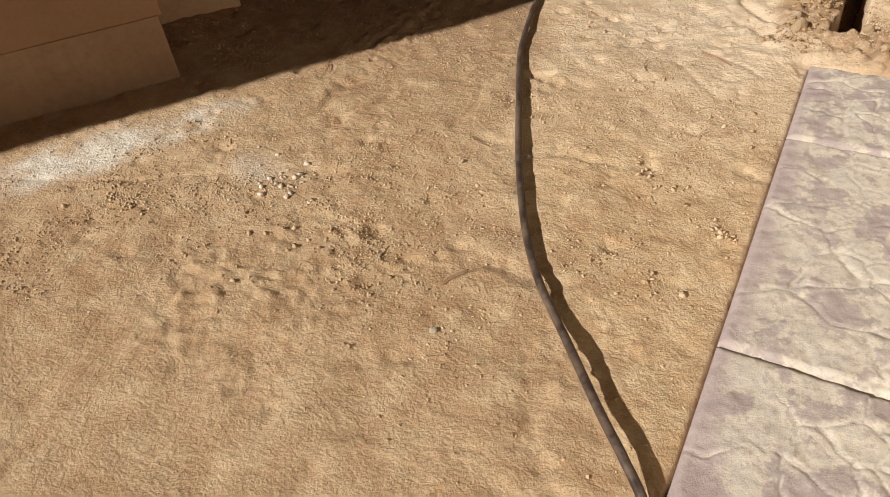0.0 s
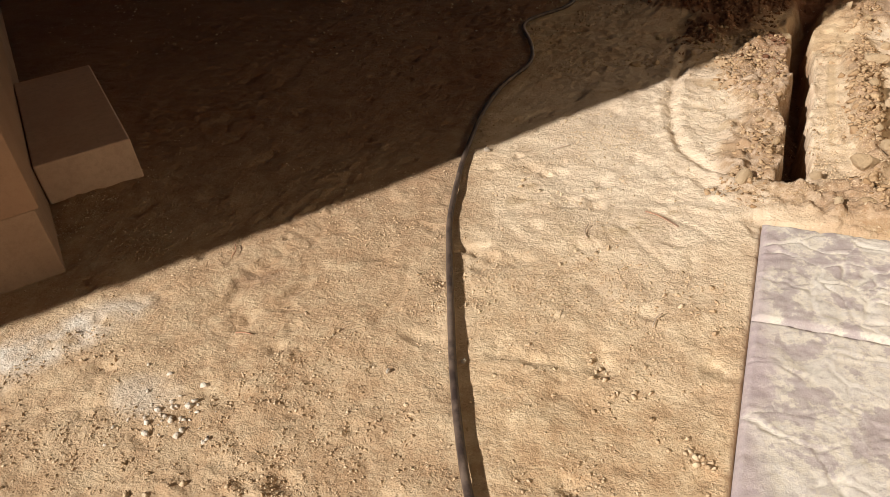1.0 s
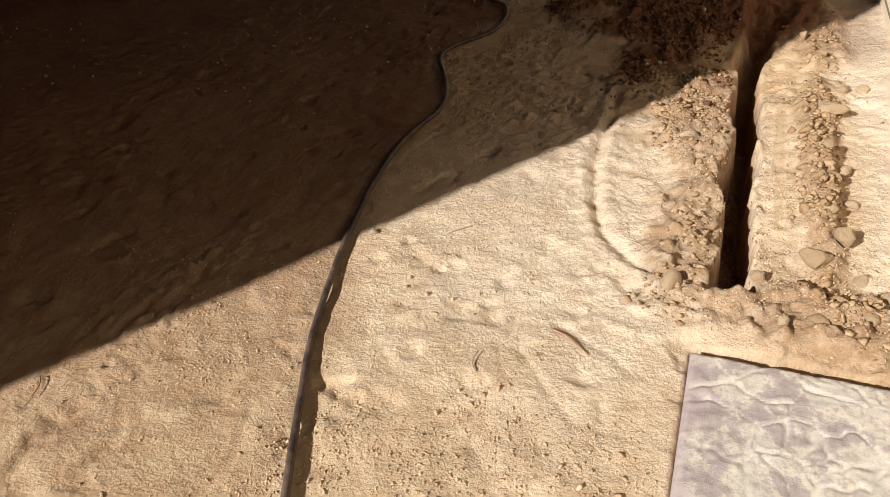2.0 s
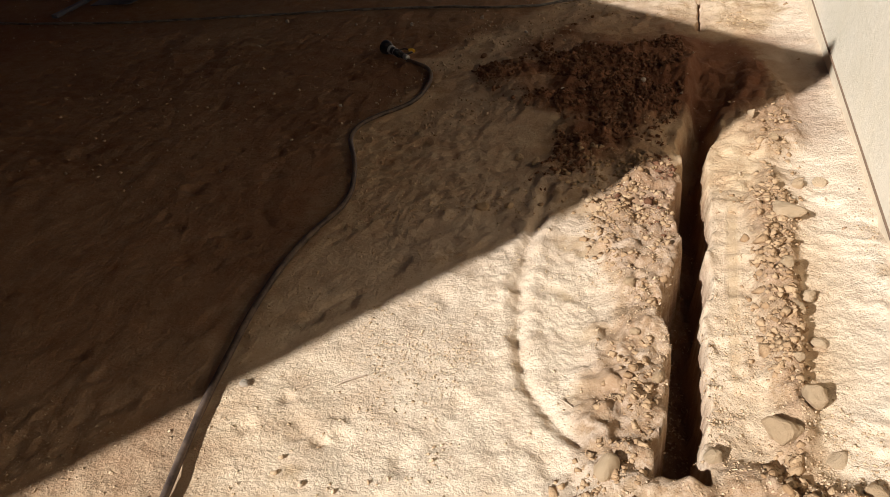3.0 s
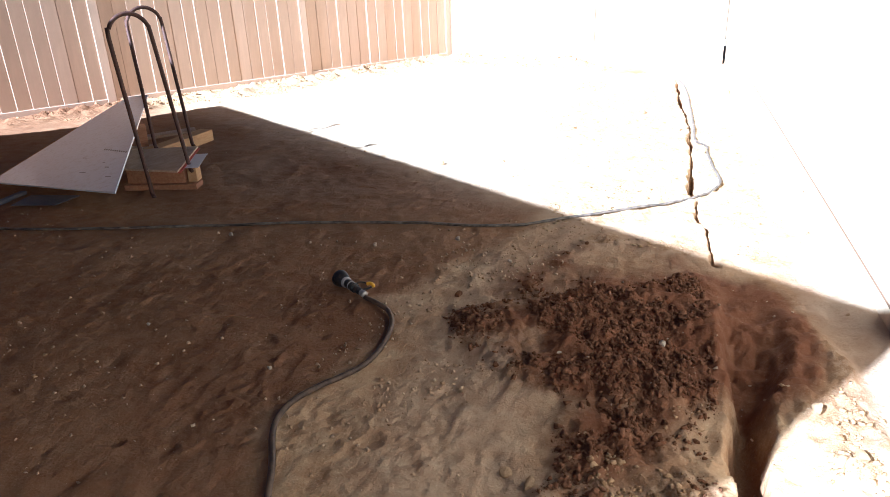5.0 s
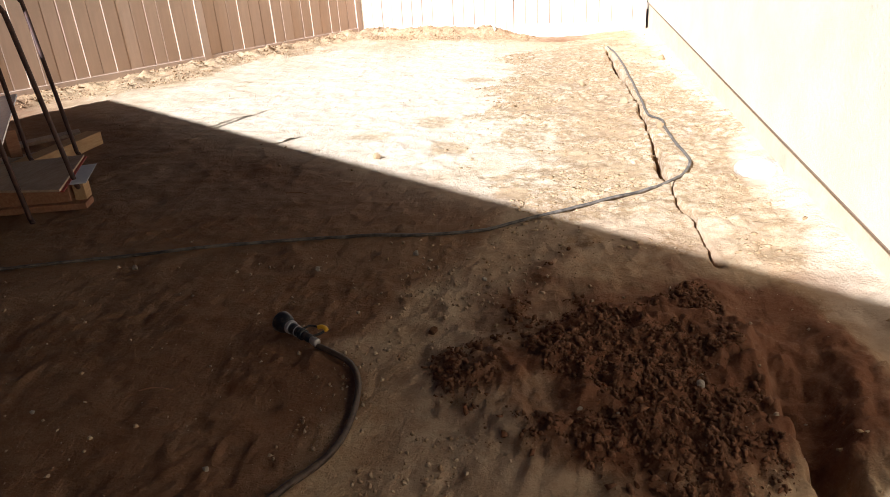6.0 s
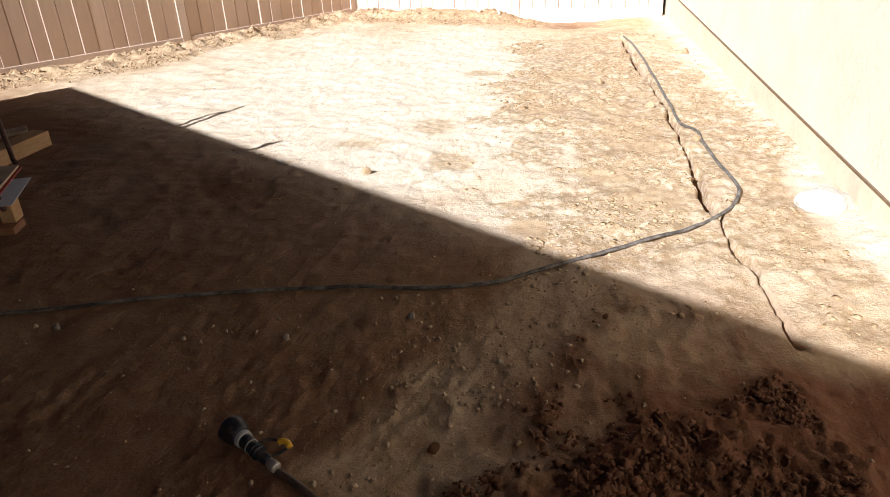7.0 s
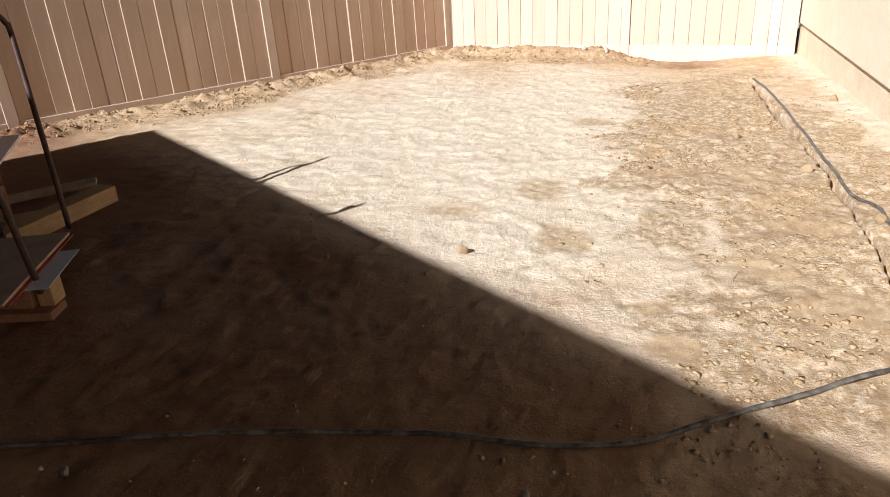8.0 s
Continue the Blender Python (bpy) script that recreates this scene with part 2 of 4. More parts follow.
def box(size, at=(0, 0, 0), m=None, bevel=0.0, jitter=0.0):
    """A bevelled block: its size, and the middle of its foot."""
    bm = bmesh.new()
    bmesh.ops.create_cube(bm, size=1.0)
    for v in bm.verts:
        v.co = Vector((v.co.x * size[0], v.co.y * size[1], (v.co.z + 0.5) * size[2]))
        if jitter:
            v.co += Vector([random.uniform(-jitter, jitter) for _ in range(3)])
    if bevel:
        bmesh.ops.bevel(bm, geom=bm.edges[:], offset=bevel, segments=2, profile=0.5, affect="EDGES")
    bmesh.ops.transform(bm, matrix=Matrix.Translation(at), verts=bm.verts)
    if m is not None:
        bmesh.ops.transform(bm, matrix=m, verts=bm.verts)
    return bm


def prism(outline, z0, z1, bevel=0.0):
    """An upright block over an outline in the plan."""
    bm = bmesh.new()
    low = [bm.verts.new((x, y, z0)) for x, y in outline]
    top = [bm.verts.new((x, y, z1)) for x, y in outline]
    n = len(outline)
    bm.faces.new(top)
    bm.faces.new(low[::-1])
    for i in range(n):
        bm.faces.new((low[i], low[(i + 1) % n], top[(i + 1) % n], top[i]))
    if bevel:
        bmesh.ops.bevel(bm, geom=bm.edges[:], offset=bevel, segments=2, profile=0.5, affect="EDGES")
    return bm


def empty(name, at=(0, 0, 0), rz=0.0):
    ob = new(name)
    ob.matrix_basis = pose(*at, 0, 0, rz)
    return ob


def smooth_line(points, step):
    """A Catmull-Rom line through points, about step apart."""
    p = [Vector(points[0]) * 2 - Vector(points[1])] + [Vector(q) for q in points] + [Vector(points[-1]) * 2 - Vector(points[-2])]
    out = []
    for i in range(1, len(p) - 2):
        n = max(2, int((p[i + 1] - p[i]).length / step))
        for k in range(n):
            t = k / n
            a, b, c, d = p[i - 1], p[i], p[i + 1], p[i + 2]
            out.append(0.5 * (2 * b + (c - a) * t + (2 * a - 5 * b + 4 * c - d) * t * t + (3 * b - a - 3 * c + d) * t ** 3))
    out.append(p[-2])
    return out


def tube(line, radius, sides=12, ribs=0, rib=0.0):
    verts, faces = [], []
    n = len(line)
    up = Vector((0, 0, 1))
    for i, c in enumerate(line):
        d = (line[min(i + 1, n - 1)] - line[max(i - 1, 0)]).normalized()
        ref = up if abs(d.z) < 0.9 else Vector((1, 0, 0))
        s = d.cross(ref).normalized()
        w = s.cross(d)
        for k in range(sides):
            a = 2 * math.pi * k / sides
            r = radius * (1 + rib * math.cos(ribs * a))
            verts.append(c + s * (r * math.cos(a)) + w * (r * math.sin(a)))
    for i in range(n - 1):
        for k in range(sides):
            k2 = (k + 1) % sides
            faces.append((i * sides + k, i * sides + k2, (i + 1) * sides + k2, (i + 1) * sides + k))
    faces.append(tuple(range(sides))[::-1])
    faces.append(tuple((n - 1) * sides + k for k in range(sides)))
    return verts, faces


def turned(profile, sides=20):
    """A body turned about the x axis, from (x, radius) pairs."""
    verts, faces = [], []
    for x, r in profile:
        for k in range(sides):
            a = 2 * math.pi * k / sides
            verts.append((x, r * math.cos(a), r * math.sin(a)))
    for i in range(len(profile) - 1):
        for k in range(sides):
            k2 = (k + 1) % sides
            faces.append((i * sides + k, i * sides + k2, (i + 1) * sides + k2, (i + 1) * sides + k))
    faces.append(tuple(range(sides))[::-1])
    faces.append(tuple((len(profile) - 1) * sides + k for k in range(sides)))
    return verts, faces


# ---- ground ----
rng = np.random.default_rng(7)
LATTICE = rng.random((8, 256, 256))


def vnoise(x, y, scale, seed):
    """Smooth value noise between -1 and 1."""
    turn = 0.6 + 1.13 * seed
    x, y = x * math.cos(turn) - y * math.sin(turn), x * math.sin(turn) + y * math.cos(turn)
    x, y = x / scale + 37.3 * seed + 500, y / scale + 11.9 * seed + 500
    i, j = np.floor(x).astype(int), np.floor(y).astype(int)
    fx, fy = x - i, y - j
    fx, fy = fx * fx * (3 - 2 * fx), fy * fy * (3 - 2 * fy)
    g = LATTICE[seed % 8]
    a, b = g[i % 256, j % 256], g[(i + 1) % 256, j % 256]
    c, d = g[i % 256, (j + 1) % 256], g[(i + 1) % 256, (j + 1) % 256]
    return 2 * ((a * (1 - fx) + b * fx) * (1 - fy) + (c * (1 - fx) + d * fx) * fy) - 1


def fbm(x, y, scale, seed, octaves=4, gain=0.5):
    total, amp = 0, 1.0
    for k in range(octaves):
        total = total + amp * vnoise(x, y, scale / 2 ** k, seed + k)
        amp *= gain
    return total


def sstep(a, b, x):
    t = np.clip((x - a) / (b - a), 0, 1)
    return t * t * (3 - 2 * t)


def blob(x, y, cx, cy, rx, ry, turn=0.0, soft=0.35, ragged=0.22):
    """1 inside a ragged ellipse, 0 outside."""
    c, s = math.cos(radians(turn)), math.sin(radians(turn))
    u, v = ((x - cx) * c + (y - cy) * s) / rx, (-(x - cx) * s + (y - cy) * c) / ry
    r = np.sqrt(u * u + v * v) + ragged * fbm(x, y, 0.5, 3, 4)
    return 1 - sstep(1 - soft, 1 + soft, r)


def near_line(x, y, pts):
    d = np.full(np.shape(x), 9.0)
    for (ax, ay), (bx, by) in zip(pts[:-1], pts[1:]):
        t = np.clip(((x - ax) * (bx - ax) + (y - ay) * (by - ay)) / ((bx - ax) ** 2 + (by - ay) ** 2), 0, 1)
        d = np.minimum(d, np.hypot(x - ax - t * (bx - ax), y - ay - t * (by - ay)))
    return d


U = Vector((0.5807, 0.8141))   # the house's long and cross directions
V = Vector((-0.8141, 0.5807))
CORNER = Vector((-2.485, 1.845))
FENCE_A, FENCE_B, FENCE_C = Vector((-7.7, 10.98)), Vector((-4.12, 16.05)), Vector((0.735, 15.295))
TRACK = [(-0.53, 4.5), (-0.52, 4.34), (-0.53, 4.09), (-0.51, 3.84), (-0.45, 3.55), (-0.38, 3.36), (-0.28, 3.25), (-0.14, 3.13), (0.04, 3.1)]
HOSE_A = [(0.25, 0.42), (0.05, 0.62), (-0.087, 0.789), (-0.133, 0.835), (-0.215, 0.923), (-0.313, 1.038), (-0.412, 1.154), (-0.525, 1.287), (-0.621, 1.427),
          (-0.714, 1.593), (-0.826, 1.817), (-0.947, 2.085), (-1.07, 2.362), (-1.17, 2.61), (-1.285, 3.02), (-1.365, 3.43), (-1.393, 3.7), (-1.393, 3.89),
          (-1.375, 4.04), (-1.352, 4.16), (-1.362, 4.29), (-1.41, 4.44), (-1.475, 4.59), (-1.56, 4.745), (-1.592, 4.85), (-1.585, 4.96), (-1.53, 5.08),
          (-1.43, 5.25), (-1.408, 5.43), (-1.434, 5.63), (-1.495, 5.755), (-1.585, 5.825), (-1.672, 5.875)]
CRACK = [(6.6, 0.045), (6.95, 0.05), (7.13, 0.046), (7.3, 0.025), (7.55, -0.007), (7.92, -0.002), (8.22, -0.026), (8.7, -0.006), (9.6, 0.013), (10.4, 0.031),
         (11.2, 0.004), (11.85, -0.028), (13.65, -0.042)]
SMEARS = [(-0.32, 4.41, 0.14, 0.07, 20), (-0.33, 4.1, 0.1, 0.055, -20), (-0.36, 3.82, 0.13, 0.05, -30), (-0.2, 3.63, 0.1, 0.07, 10), (-0.16, 3.4, 0.1, 0.06, 40),
          (-1.77, 9.64, 0.16, 0.2, 0), (-0.42, 10.03, 0.17, 0.22, 0), (-0.37, 9.48, 0.24, 0.3, 10), (-0.93, 10.04, 0.2, 0.13, 0), (-0.57, 8.56, 0.2, 0.16, 20),
          (-0.32, 8.14, 0.16, 0.16, 0), (-1.52, 8.78, 0.11, 0.16, 30), (-1.51, 11.5, 0.2, 0.12, 0), (-1.08, 10.52, 0.14, 0.14, 0), (-0.3, 9.12, 0.14, 0.2, 0),
          (-2.26, 9.14, 0.22, 0.14, 10), (-1.0, 7.7, 0.07, 0.07, 0), (-1.15, 8.05, 0.1, 0.07, 0), (0.2, 3.9, 0.02, 0.5, 0), (-0.75, 11.2, 0.22, 0.18, 0)]
GROOVES = [[(-1.93, 2.22), (-1.86, 2.08)], [(-0.42, 2.86), (-0.2, 2.72)], [(-0.52, 2.72), (-0.3, 2.48)], [(-0.55, 2.9), (-0.58, 2.7)],
           [(-2.5, 1.02), (-2.05, 1.2), (-1.8, 1.36)], [(-1.2, 2.3), (-1.13, 2.1), (-1.16, 1.95)], [(-0.05, 3.0), (-0.2, 3.06)],
           [(-1.0, 1.5), (-1.06, 1.38)], [(-1.35, 4.6), (-1.0, 4.75)], [(-3.0, 5.2), (-2.2, 5.5)], [(-2.7, 7.6), (-1.7, 7.5)],
           [(-1.9, 9.0), (-1.3, 8.6)], [(-0.8, 8.3), (-0.6, 7.9)], [(-3.4, 7.6), (-2.9, 7.8)]]
PRINTS = [(-2.2, 9.3, 20), (-2.0, 8.95, 60), (-1.5, 9.9, 30), (-1.2, 9.2, 80), (-0.95, 10.3, 15), (-2.9, 10.9, 50), (-1.75, 5.2, 95),
          (-2.15, 5.0, 100), (-1.3, 6.3, 70), (-1.0, 5.0, 85), (-0.75, 4.75, 95), (-2.6, 6.0, 30), 
          (-0.15, 3.75, 20), (-0.2, 4.1, 10), (-0.3, 4.35, 25), (-3.0, 7.0, 40), (-0.12, 5.0, 15), (-0.25, 5.35, 15), (-0.3, 6.4, 150)]


# more scuffs and footprints on the far soil
scuffs = random.Random(12)
for _ in range(26):
    gx, gy, ga, gl = scuffs.uniform(-4.2, -0.3), scuffs.uniform(5.0, 12.5), scuffs.uniform(0, 6.28), scuffs.uniform(0.08, 0.3)
    GROOVES.append([(gx, gy), (gx + gl * math.cos(ga), gy + gl * math.sin(ga)), (gx + 1.6 * gl * math.cos(ga + 0.3), gy + 1.6 * gl * math.sin(ga + 0.3))])
for _ in range(16):
    PRINTS.append((scuffs.uniform(-4.0, -0.6), scuffs.uniform(7.3, 12.5), scuffs.uniform(0, 180)))


def spoil(x, y):
    """Where loose dug soil lies."""
    m = blob(x, y, -0.36, 5.7, 0.5, 1.05, 10, 0.35, 0.45)
    m = np.maximum(m, blob(x, y, -0.8, 5.8, 0.4, 0.2, 12, 0.5, 0.6))
    m = np.maximum(m, blob(x, y, -0.42, 5.05, 0.24, 0.4, 0, 0.4, 0.4))
    m = np.maximum(m, blob(x, y, -0.1, 4.1, 0.17, 1.0, 2, 0.45, 0.4))
    m = np.maximum(m, blob(x, y, 0.34, 4.0, 0.07, 1.3, 0, 0.5, 0.5))
    m = np.maximum(m, 0.8 * blob(x, y, 0.36, 5.3, 0.12, 0.7, 0, 0.5, 0.5))
    m = np.maximum(m, blob(x, y, 0.3, 3.04, 0.38, 0.2, 0, 0.4, 0.4))
    return m


def left_of_hose(x, y):
    """1 on the browner soil on the house's side of the near hose."""
    pts = [p for p in HOSE_A if p[1] > 0.7] + [(-1.3, 6.3), (-1.1, 6.9), (-0.9, 7.6)]
    edge = np.interp(y, [p[1] for p in pts], [p[0] for p in pts])
    return sstep(0.16, -0.12, x - edge + 0.12 * fbm(x, y, 0.5, 4, 4))


def rough_strip(x, y):
    """Broken soil beside the filled trench and along the fences."""
    m = blob(x, y, -0.42, 10.4, 0.8, 3.1, 3, 0.7, 0.35) * 0.85
    m = np.maximum(m, blob(x, y, 0.3, 8.6, 0.22, 3.2, 0, 0.6, 0.4) * 0.7)
    n = (FENCE_B - FENCE_A).normalized()
    off = (x - FENCE_A.x) * n.y - (y - FENCE_A.y) * n.x
    m = np.maximum(m, sstep(1.15, 0.5, off + 0.35 * fbm(x, y, 0.8, 5, 4)))
    m = np.maximum(m, blob(x, y, -2.6, 15.35, 1.5, 0.55, -9))
    return m


def height(x, y):
    z = 0.008 * fbm(x, y, 1.6, 0, 3) + 0.006 * fbm(x, y, 0.3, 1, 4) + 0.0035 * fbm(x, y, 0.09, 2, 3)
    z = z * sstep(-11, -9, x) * sstep(1.6, 0.9, x) * sstep(-3, 0, y) * sstep(18, 16.4, y)
    near = sstep(9.0, 5.0, y) * sstep(-6, -3.5, x) * sstep(1.2, 0.8, x) * sstep(-0.5, 0.4, y)
    loose_soil = 0.25 + 0.75 * sstep(-0.1, 0.5, fbm(x, y, 0.7, 7, 3))
    z = z + near * loose_soil * (0.011 * np.maximum(0, fbm(x, y, 0.05, 6, 2)) + 0.009 * np.maximum(0, fbm(x, y, 0.026, 3, 1)))
    z = z - near * 0.024 * np.maximum(0, fbm(x, y, 0.1, 5, 3) - 0.5)
    far = sstep(5.5, 7.5, y) * sstep(-7.5, -5.5, x) * sstep(1.2, 0.7, x) * sstep(16.2, 15.6, y)
    z = z + far * (0.011 * np.maximum(0, fbm(x, y, 0.13, 6, 3)) - 0.014 * np.maximum(0, fbm(x, y, 0.3, 4, 4) - 0.6))
    s, r = spoil(x, y), rough_strip(x, y)
    z = z + s * (0.03 + 0.02 * fbm(x, y, 0.35, 4, 3) + 0.03 * np.abs(fbm(x, y, 0.12, 5, 3)) + 0.022 * np.abs(fbm(x, y, 0.045, 3, 2)))
    z = z + r * (0.006 + 0.017 * np.abs(fbm(x, y, 0.13, 3, 3)))
    n = (FENCE_B - FENCE_A).normalized()
    off = (x - FENCE_A.x) * n.y - (y - FENCE_A.y) * n.x
    z = z + (0.06 * np.abs(fbm(x, y, 0.22, 2, 4, 0.65)) + 0.015) * sstep(0.9, 0.4, off + 0.3 * fbm(x, y, 0.5, 5, 4)) * sstep(-0.1, 0.1, off) * sstep(8.5, 10.5, y)
    z = z + 0.09 * blob(x, y, -2.5, 15.55, 1.1, 0.3, -9) * (1 + 0.5 * fbm(x, y, 0.3, 2, 3))
    # footprints pressed into the loose soil
    for px, py, turn in PRINTS:
        c, sn = math.cos(radians(turn)), math.sin(radians(turn))
        u, v = (x - px) * c + (y - py) * sn, -(x - px) * sn + (y - py) * c
        waist = 0.05 - 0.012 * np.cos(u * 22)
        q = np.sqrt((u / 0.145) ** 2 + (v / waist) ** 2)
        z = z - 0.004 * sstep(1.15, 0.8, q) + 0.0025 * np.exp(-((q - 1.25) / 0.16) ** 2) + 0.0012 * np.sin(u * 210) * sstep(1.0, 0.8, q)
    d = near_line(x, y, TRACK)
    z = z - (0.022 * np.exp(-(d / 0.02) ** 2) - 0.008 * np.exp(-((d - 0.05) / 0.025) ** 2)) * (0.8 + 0.4 * vnoise(x, y, 0.09, 3))
    for g in GROOVES:
        z = z - 0.0055 * np.exp(-(near_line(x + 0.02 * vnoise(x, y, 0.1, 1), y, g) / 0.011) ** 2)
    # open trench, then the crack over its filled part
    left = 0.004 + 0.022 * fbm(x * 0.3, y, 0.12, 2, 4) + 0.012 * fbm(x * 0.8, y, 0.04, 5, 2)
    right = 0.112 + 0.018 * fbm(x * 0.3, y, 0.16, 4, 4) + 0.007 * fbm(x * 0.6, y, 0.035, 3, 2) + 0.2 * sstep(4.9, 6.0, y)
    slope = 0.014 + 0.12 * sstep(4.9, 5.5, y)
    ragged = left - 0.002
    inside = sstep(-0.012, 0.014 + 0.4 * (slope - 0.014), x - left) * sstep(-0.012, slope, right - x) * sstep(3.10, 3.17, y + 0.3 * ragged) * sstep(6.5, 5.2, y)
    z = z - inside * (0.30 - 0.1 * sstep(4.7, 5.4, y))
    z = z + 0.012 * np.exp(-((x - 0.235) / 0.05) ** 2) * sstep(3.3, 3.6, y) * sstep(6.0, 5.5, y)
    gap = sstep(-0.5, 0.35, vnoise(x * 0, y, 0.3, 4) + 0.2 * sstep(8.5, 10.5, y))
    mid = np.interp(y, [c[0] for c in CRACK], [c[1] for c in CRACK]) + 0.01 * fbm(x * 0, y, 0.09, 2, 3)
    crack = np.exp(-((x - mid) / (0.008 + 0.022 * gap)) ** 4) * (0.35 + 0.65 * gap) * sstep(6.65, 6.9, y) * sstep(13.8, 13.2, y)
    z = z - 0.16 * crack
    # lower towards the far left and before the end fence
    z = z - 0.085 * sstep(-4.3, -7.6, x) * sstep(8.0, 10.0, y) - 0.11 * np.exp(-((x + 0.75) / 0.75) ** 2) * sstep(14.0, 15.1, y)
    # a little higher against the right-hand wall, and sunk under the slab
    z = z + 0.03 * sstep(0.5, 0.75, x) * sstep(2.9, 3.3, y)
    z = z - 0.12 * sstep(-0.045, 0.0, x) * sstep(2.875, 2.85, y)
    return z


def grid_lines(stops):
    out = []
    for a, b, step in stops:
        n = max(1, int(round((b - a) / step)))
        out += [a + (b - a) * k / n for k in range(n)]
    return np.array(out + [stops[-1][1]])


def build_ground():
    xs = grid_lines([(-900, -60, 280), (-60, -14, 8), (-14, -8.4, 0.5), (-8.4, -4.4, 0.04), (-4.4, -3.2, 0.028), (-3.2, -2.2, 0.016), (-2.2, -0.9, 0.0105), (-0.9, -0.15, 0.0105), (-0.15, 0.3, 0.008), (0.3, 0.8, 0.0125),
                     (0.8, 4, 0.8), (4, 60, 9), (60, 900, 280)])
    ys = grid_lines([(-900, -60, 280), (-60, -6, 9), (-6, 0.2, 0.5), (0.2, 0.6, 0.05), (0.6, 3.6, 0.0095), (3.6, 5.0, 0.0125), (5.0, 8.0, 0.019), (8.0, 12.0, 0.023), (12.0, 16.4, 0.034),
                     (16.4, 24, 1), (24, 60, 9), (60, 900, 280)])
    X, Y = np.meshgrid(xs, ys)
    Z = height(X, Y)
    nx, ny = len(xs), len(ys)
    co = np.stack([X, Y, Z], -1).reshape(-1, 3)
    idx = np.arange(nx * ny).reshape(ny, nx)
    quads = np.stack([idx[:-1, :-1], idx[:-1, 1:], idx[1:, 1:], idx[1:, :-1]], -1).reshape(-1, 4)
    me = bpy.data.meshes.new("ground")
    me.vertices.add(len(co))
    me.vertices.foreach_set("co", co.ravel())
    me.loops.add(quads.size)
    me.loops.foreach_set("vertex_index", quads.ravel())
    me.polygons.add(len(quads))
    me.polygons.foreach_set("loop_start", np.arange(0, quads.size, 4))
    me.update(calc_edges=True)
    me.shade_smooth()
    pale = np.maximum(blob(X, Y, -0.45, 3.5, 0.75, 1.2, 0, 0.6) * 0.65, blob(X, Y, -2.1, 10.8, 3.0, 4.0, 30, 0.6))
    pale = np.maximum(pale, blob(X, Y, -0.95, 5.2, 0.3, 1.9, 4, 0.6) * 0.35)
    pale = np.maximum(pale, 0.8 * sstep(0.3, 0.62, X + 0.1 * fbm(X, Y, 0.4, 2)) * sstep(2.8, 3.2, Y))
    # Damp brown soil, plus shade painted in where the house shadow lies.
    wet_shade = np.maximum(spoil(X, Y) * (0.42 + 0.53 * sstep(3.9, 5.2, Y + 0.5 * fbm(X, Y, 0.4, 2)) * sstep(0.2, 0.0, X)), rough_strip(X, Y) * 0.28 * sstep(-0.1, 0.4, fbm(X, Y, 0.09, 5, 4, 0.7)))
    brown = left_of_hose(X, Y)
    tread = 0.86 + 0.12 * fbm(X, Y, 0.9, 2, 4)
    # Browner soil left of the hose, darkened further up to the shadow's edge.
    wet_shade = np.maximum(wet_shade, brown * tread * (0.17 + 0.69 * sstep(1.9, 3.9, Y - 0.4 * (X + 1.3))) * sstep(8.6, 7.7, Y + 0.6 * (X + 2.0)))
    # Shade painted over the spoil, ditch banks and path.
    wet_shade = np.maximum(wet_shade, 0.97 * blob(X, Y, -0.4, 5.78, 0.5, 1.05, 8, 0.25, 0.35))
    wet_shade = np.maximum(wet_shade, 0.85 * blob(X, Y, -0.75, 5.85, 0.4, 0.22, 12, 0.4, 0.6))
    wet_shade = np.maximum(wet_shade, 0.97 * blob(X, Y, 0.15, 5.95, 0.27, 0.68, -6, 0.3, 0.3))
    wet_shade = np.maximum(wet_shade, 0.5 * blob(X, Y, 0.48, 5.9, 0.28, 0.75, 0, 0.5, 0.4))
    wet_shade = np.maximum(wet_shade, 0.9 * blob(X, Y, -0.42, 5.0, 0.26, 0.34, 0, 0.35, 0.4))
    wet_shade = np.maximum(wet_shade, 0.36 * tread * blob(X, Y, -0.95, 5.25, 0.6, 1.5, 4, 0.5, 0.3))
    wet_shade = np.maximum(wet_shade, 0.6 * tread * blob(X, Y, -0.6, 6.75, 1.0, 0.55, -14, 0.6, 0.3))
    wet_shade = np.maximum(wet_shade, 0.45 * blob(X, Y, -1.68, 2.05, 0.11, 0.05, 30, 0.6, 0.4))
    wet_shade = np.maximum(wet_shade, sstep(-0.03, -0.12, Z) * 0.7)
    wet_shade = np.maximum(wet_shade, 0.08 * sstep(0.5, 1.1, fbm(X, Y, 0.8, 4, 4)) * sstep(6, 8, Y))
    # More damp and painted shade beyond the trench and by the scrap pile.
    wet_shade = np.maximum(wet_shade, 0.95 * blob(X, Y, -0.35, 6.25, 0.75, 0.62, -12, 0.4, 0.45))
    wet_shade = np.maximum(wet_shade, 0.6 * blob(X, Y, 0.3, 6.2, 0.3, 0.5, -8, 0.5, 0.4))
    wet_shade = np.maximum(wet_shade, 0.75 * blob(X, Y, -5.0, 8.6, 1.0, 1.1, 25, 0.4, 0.3))
    broken = sstep(0.25, 0.5, rough_strip(X, Y) + 0.3 * fbm(X, Y, 0.3, 6, 4, 0.65))
    broken = np.maximum(broken, 0.9 * sstep(0.3, 0.6, spoil(X, Y) + 0.2 * fbm(X, Y, 0.15, 3, 3)))
    pale = pale * (1 - 0.4 * rough_strip(X, Y)) * (1 - 0.85 * brown * sstep(7.6, 7.0, Y))
    smear = np.zeros_like(X)
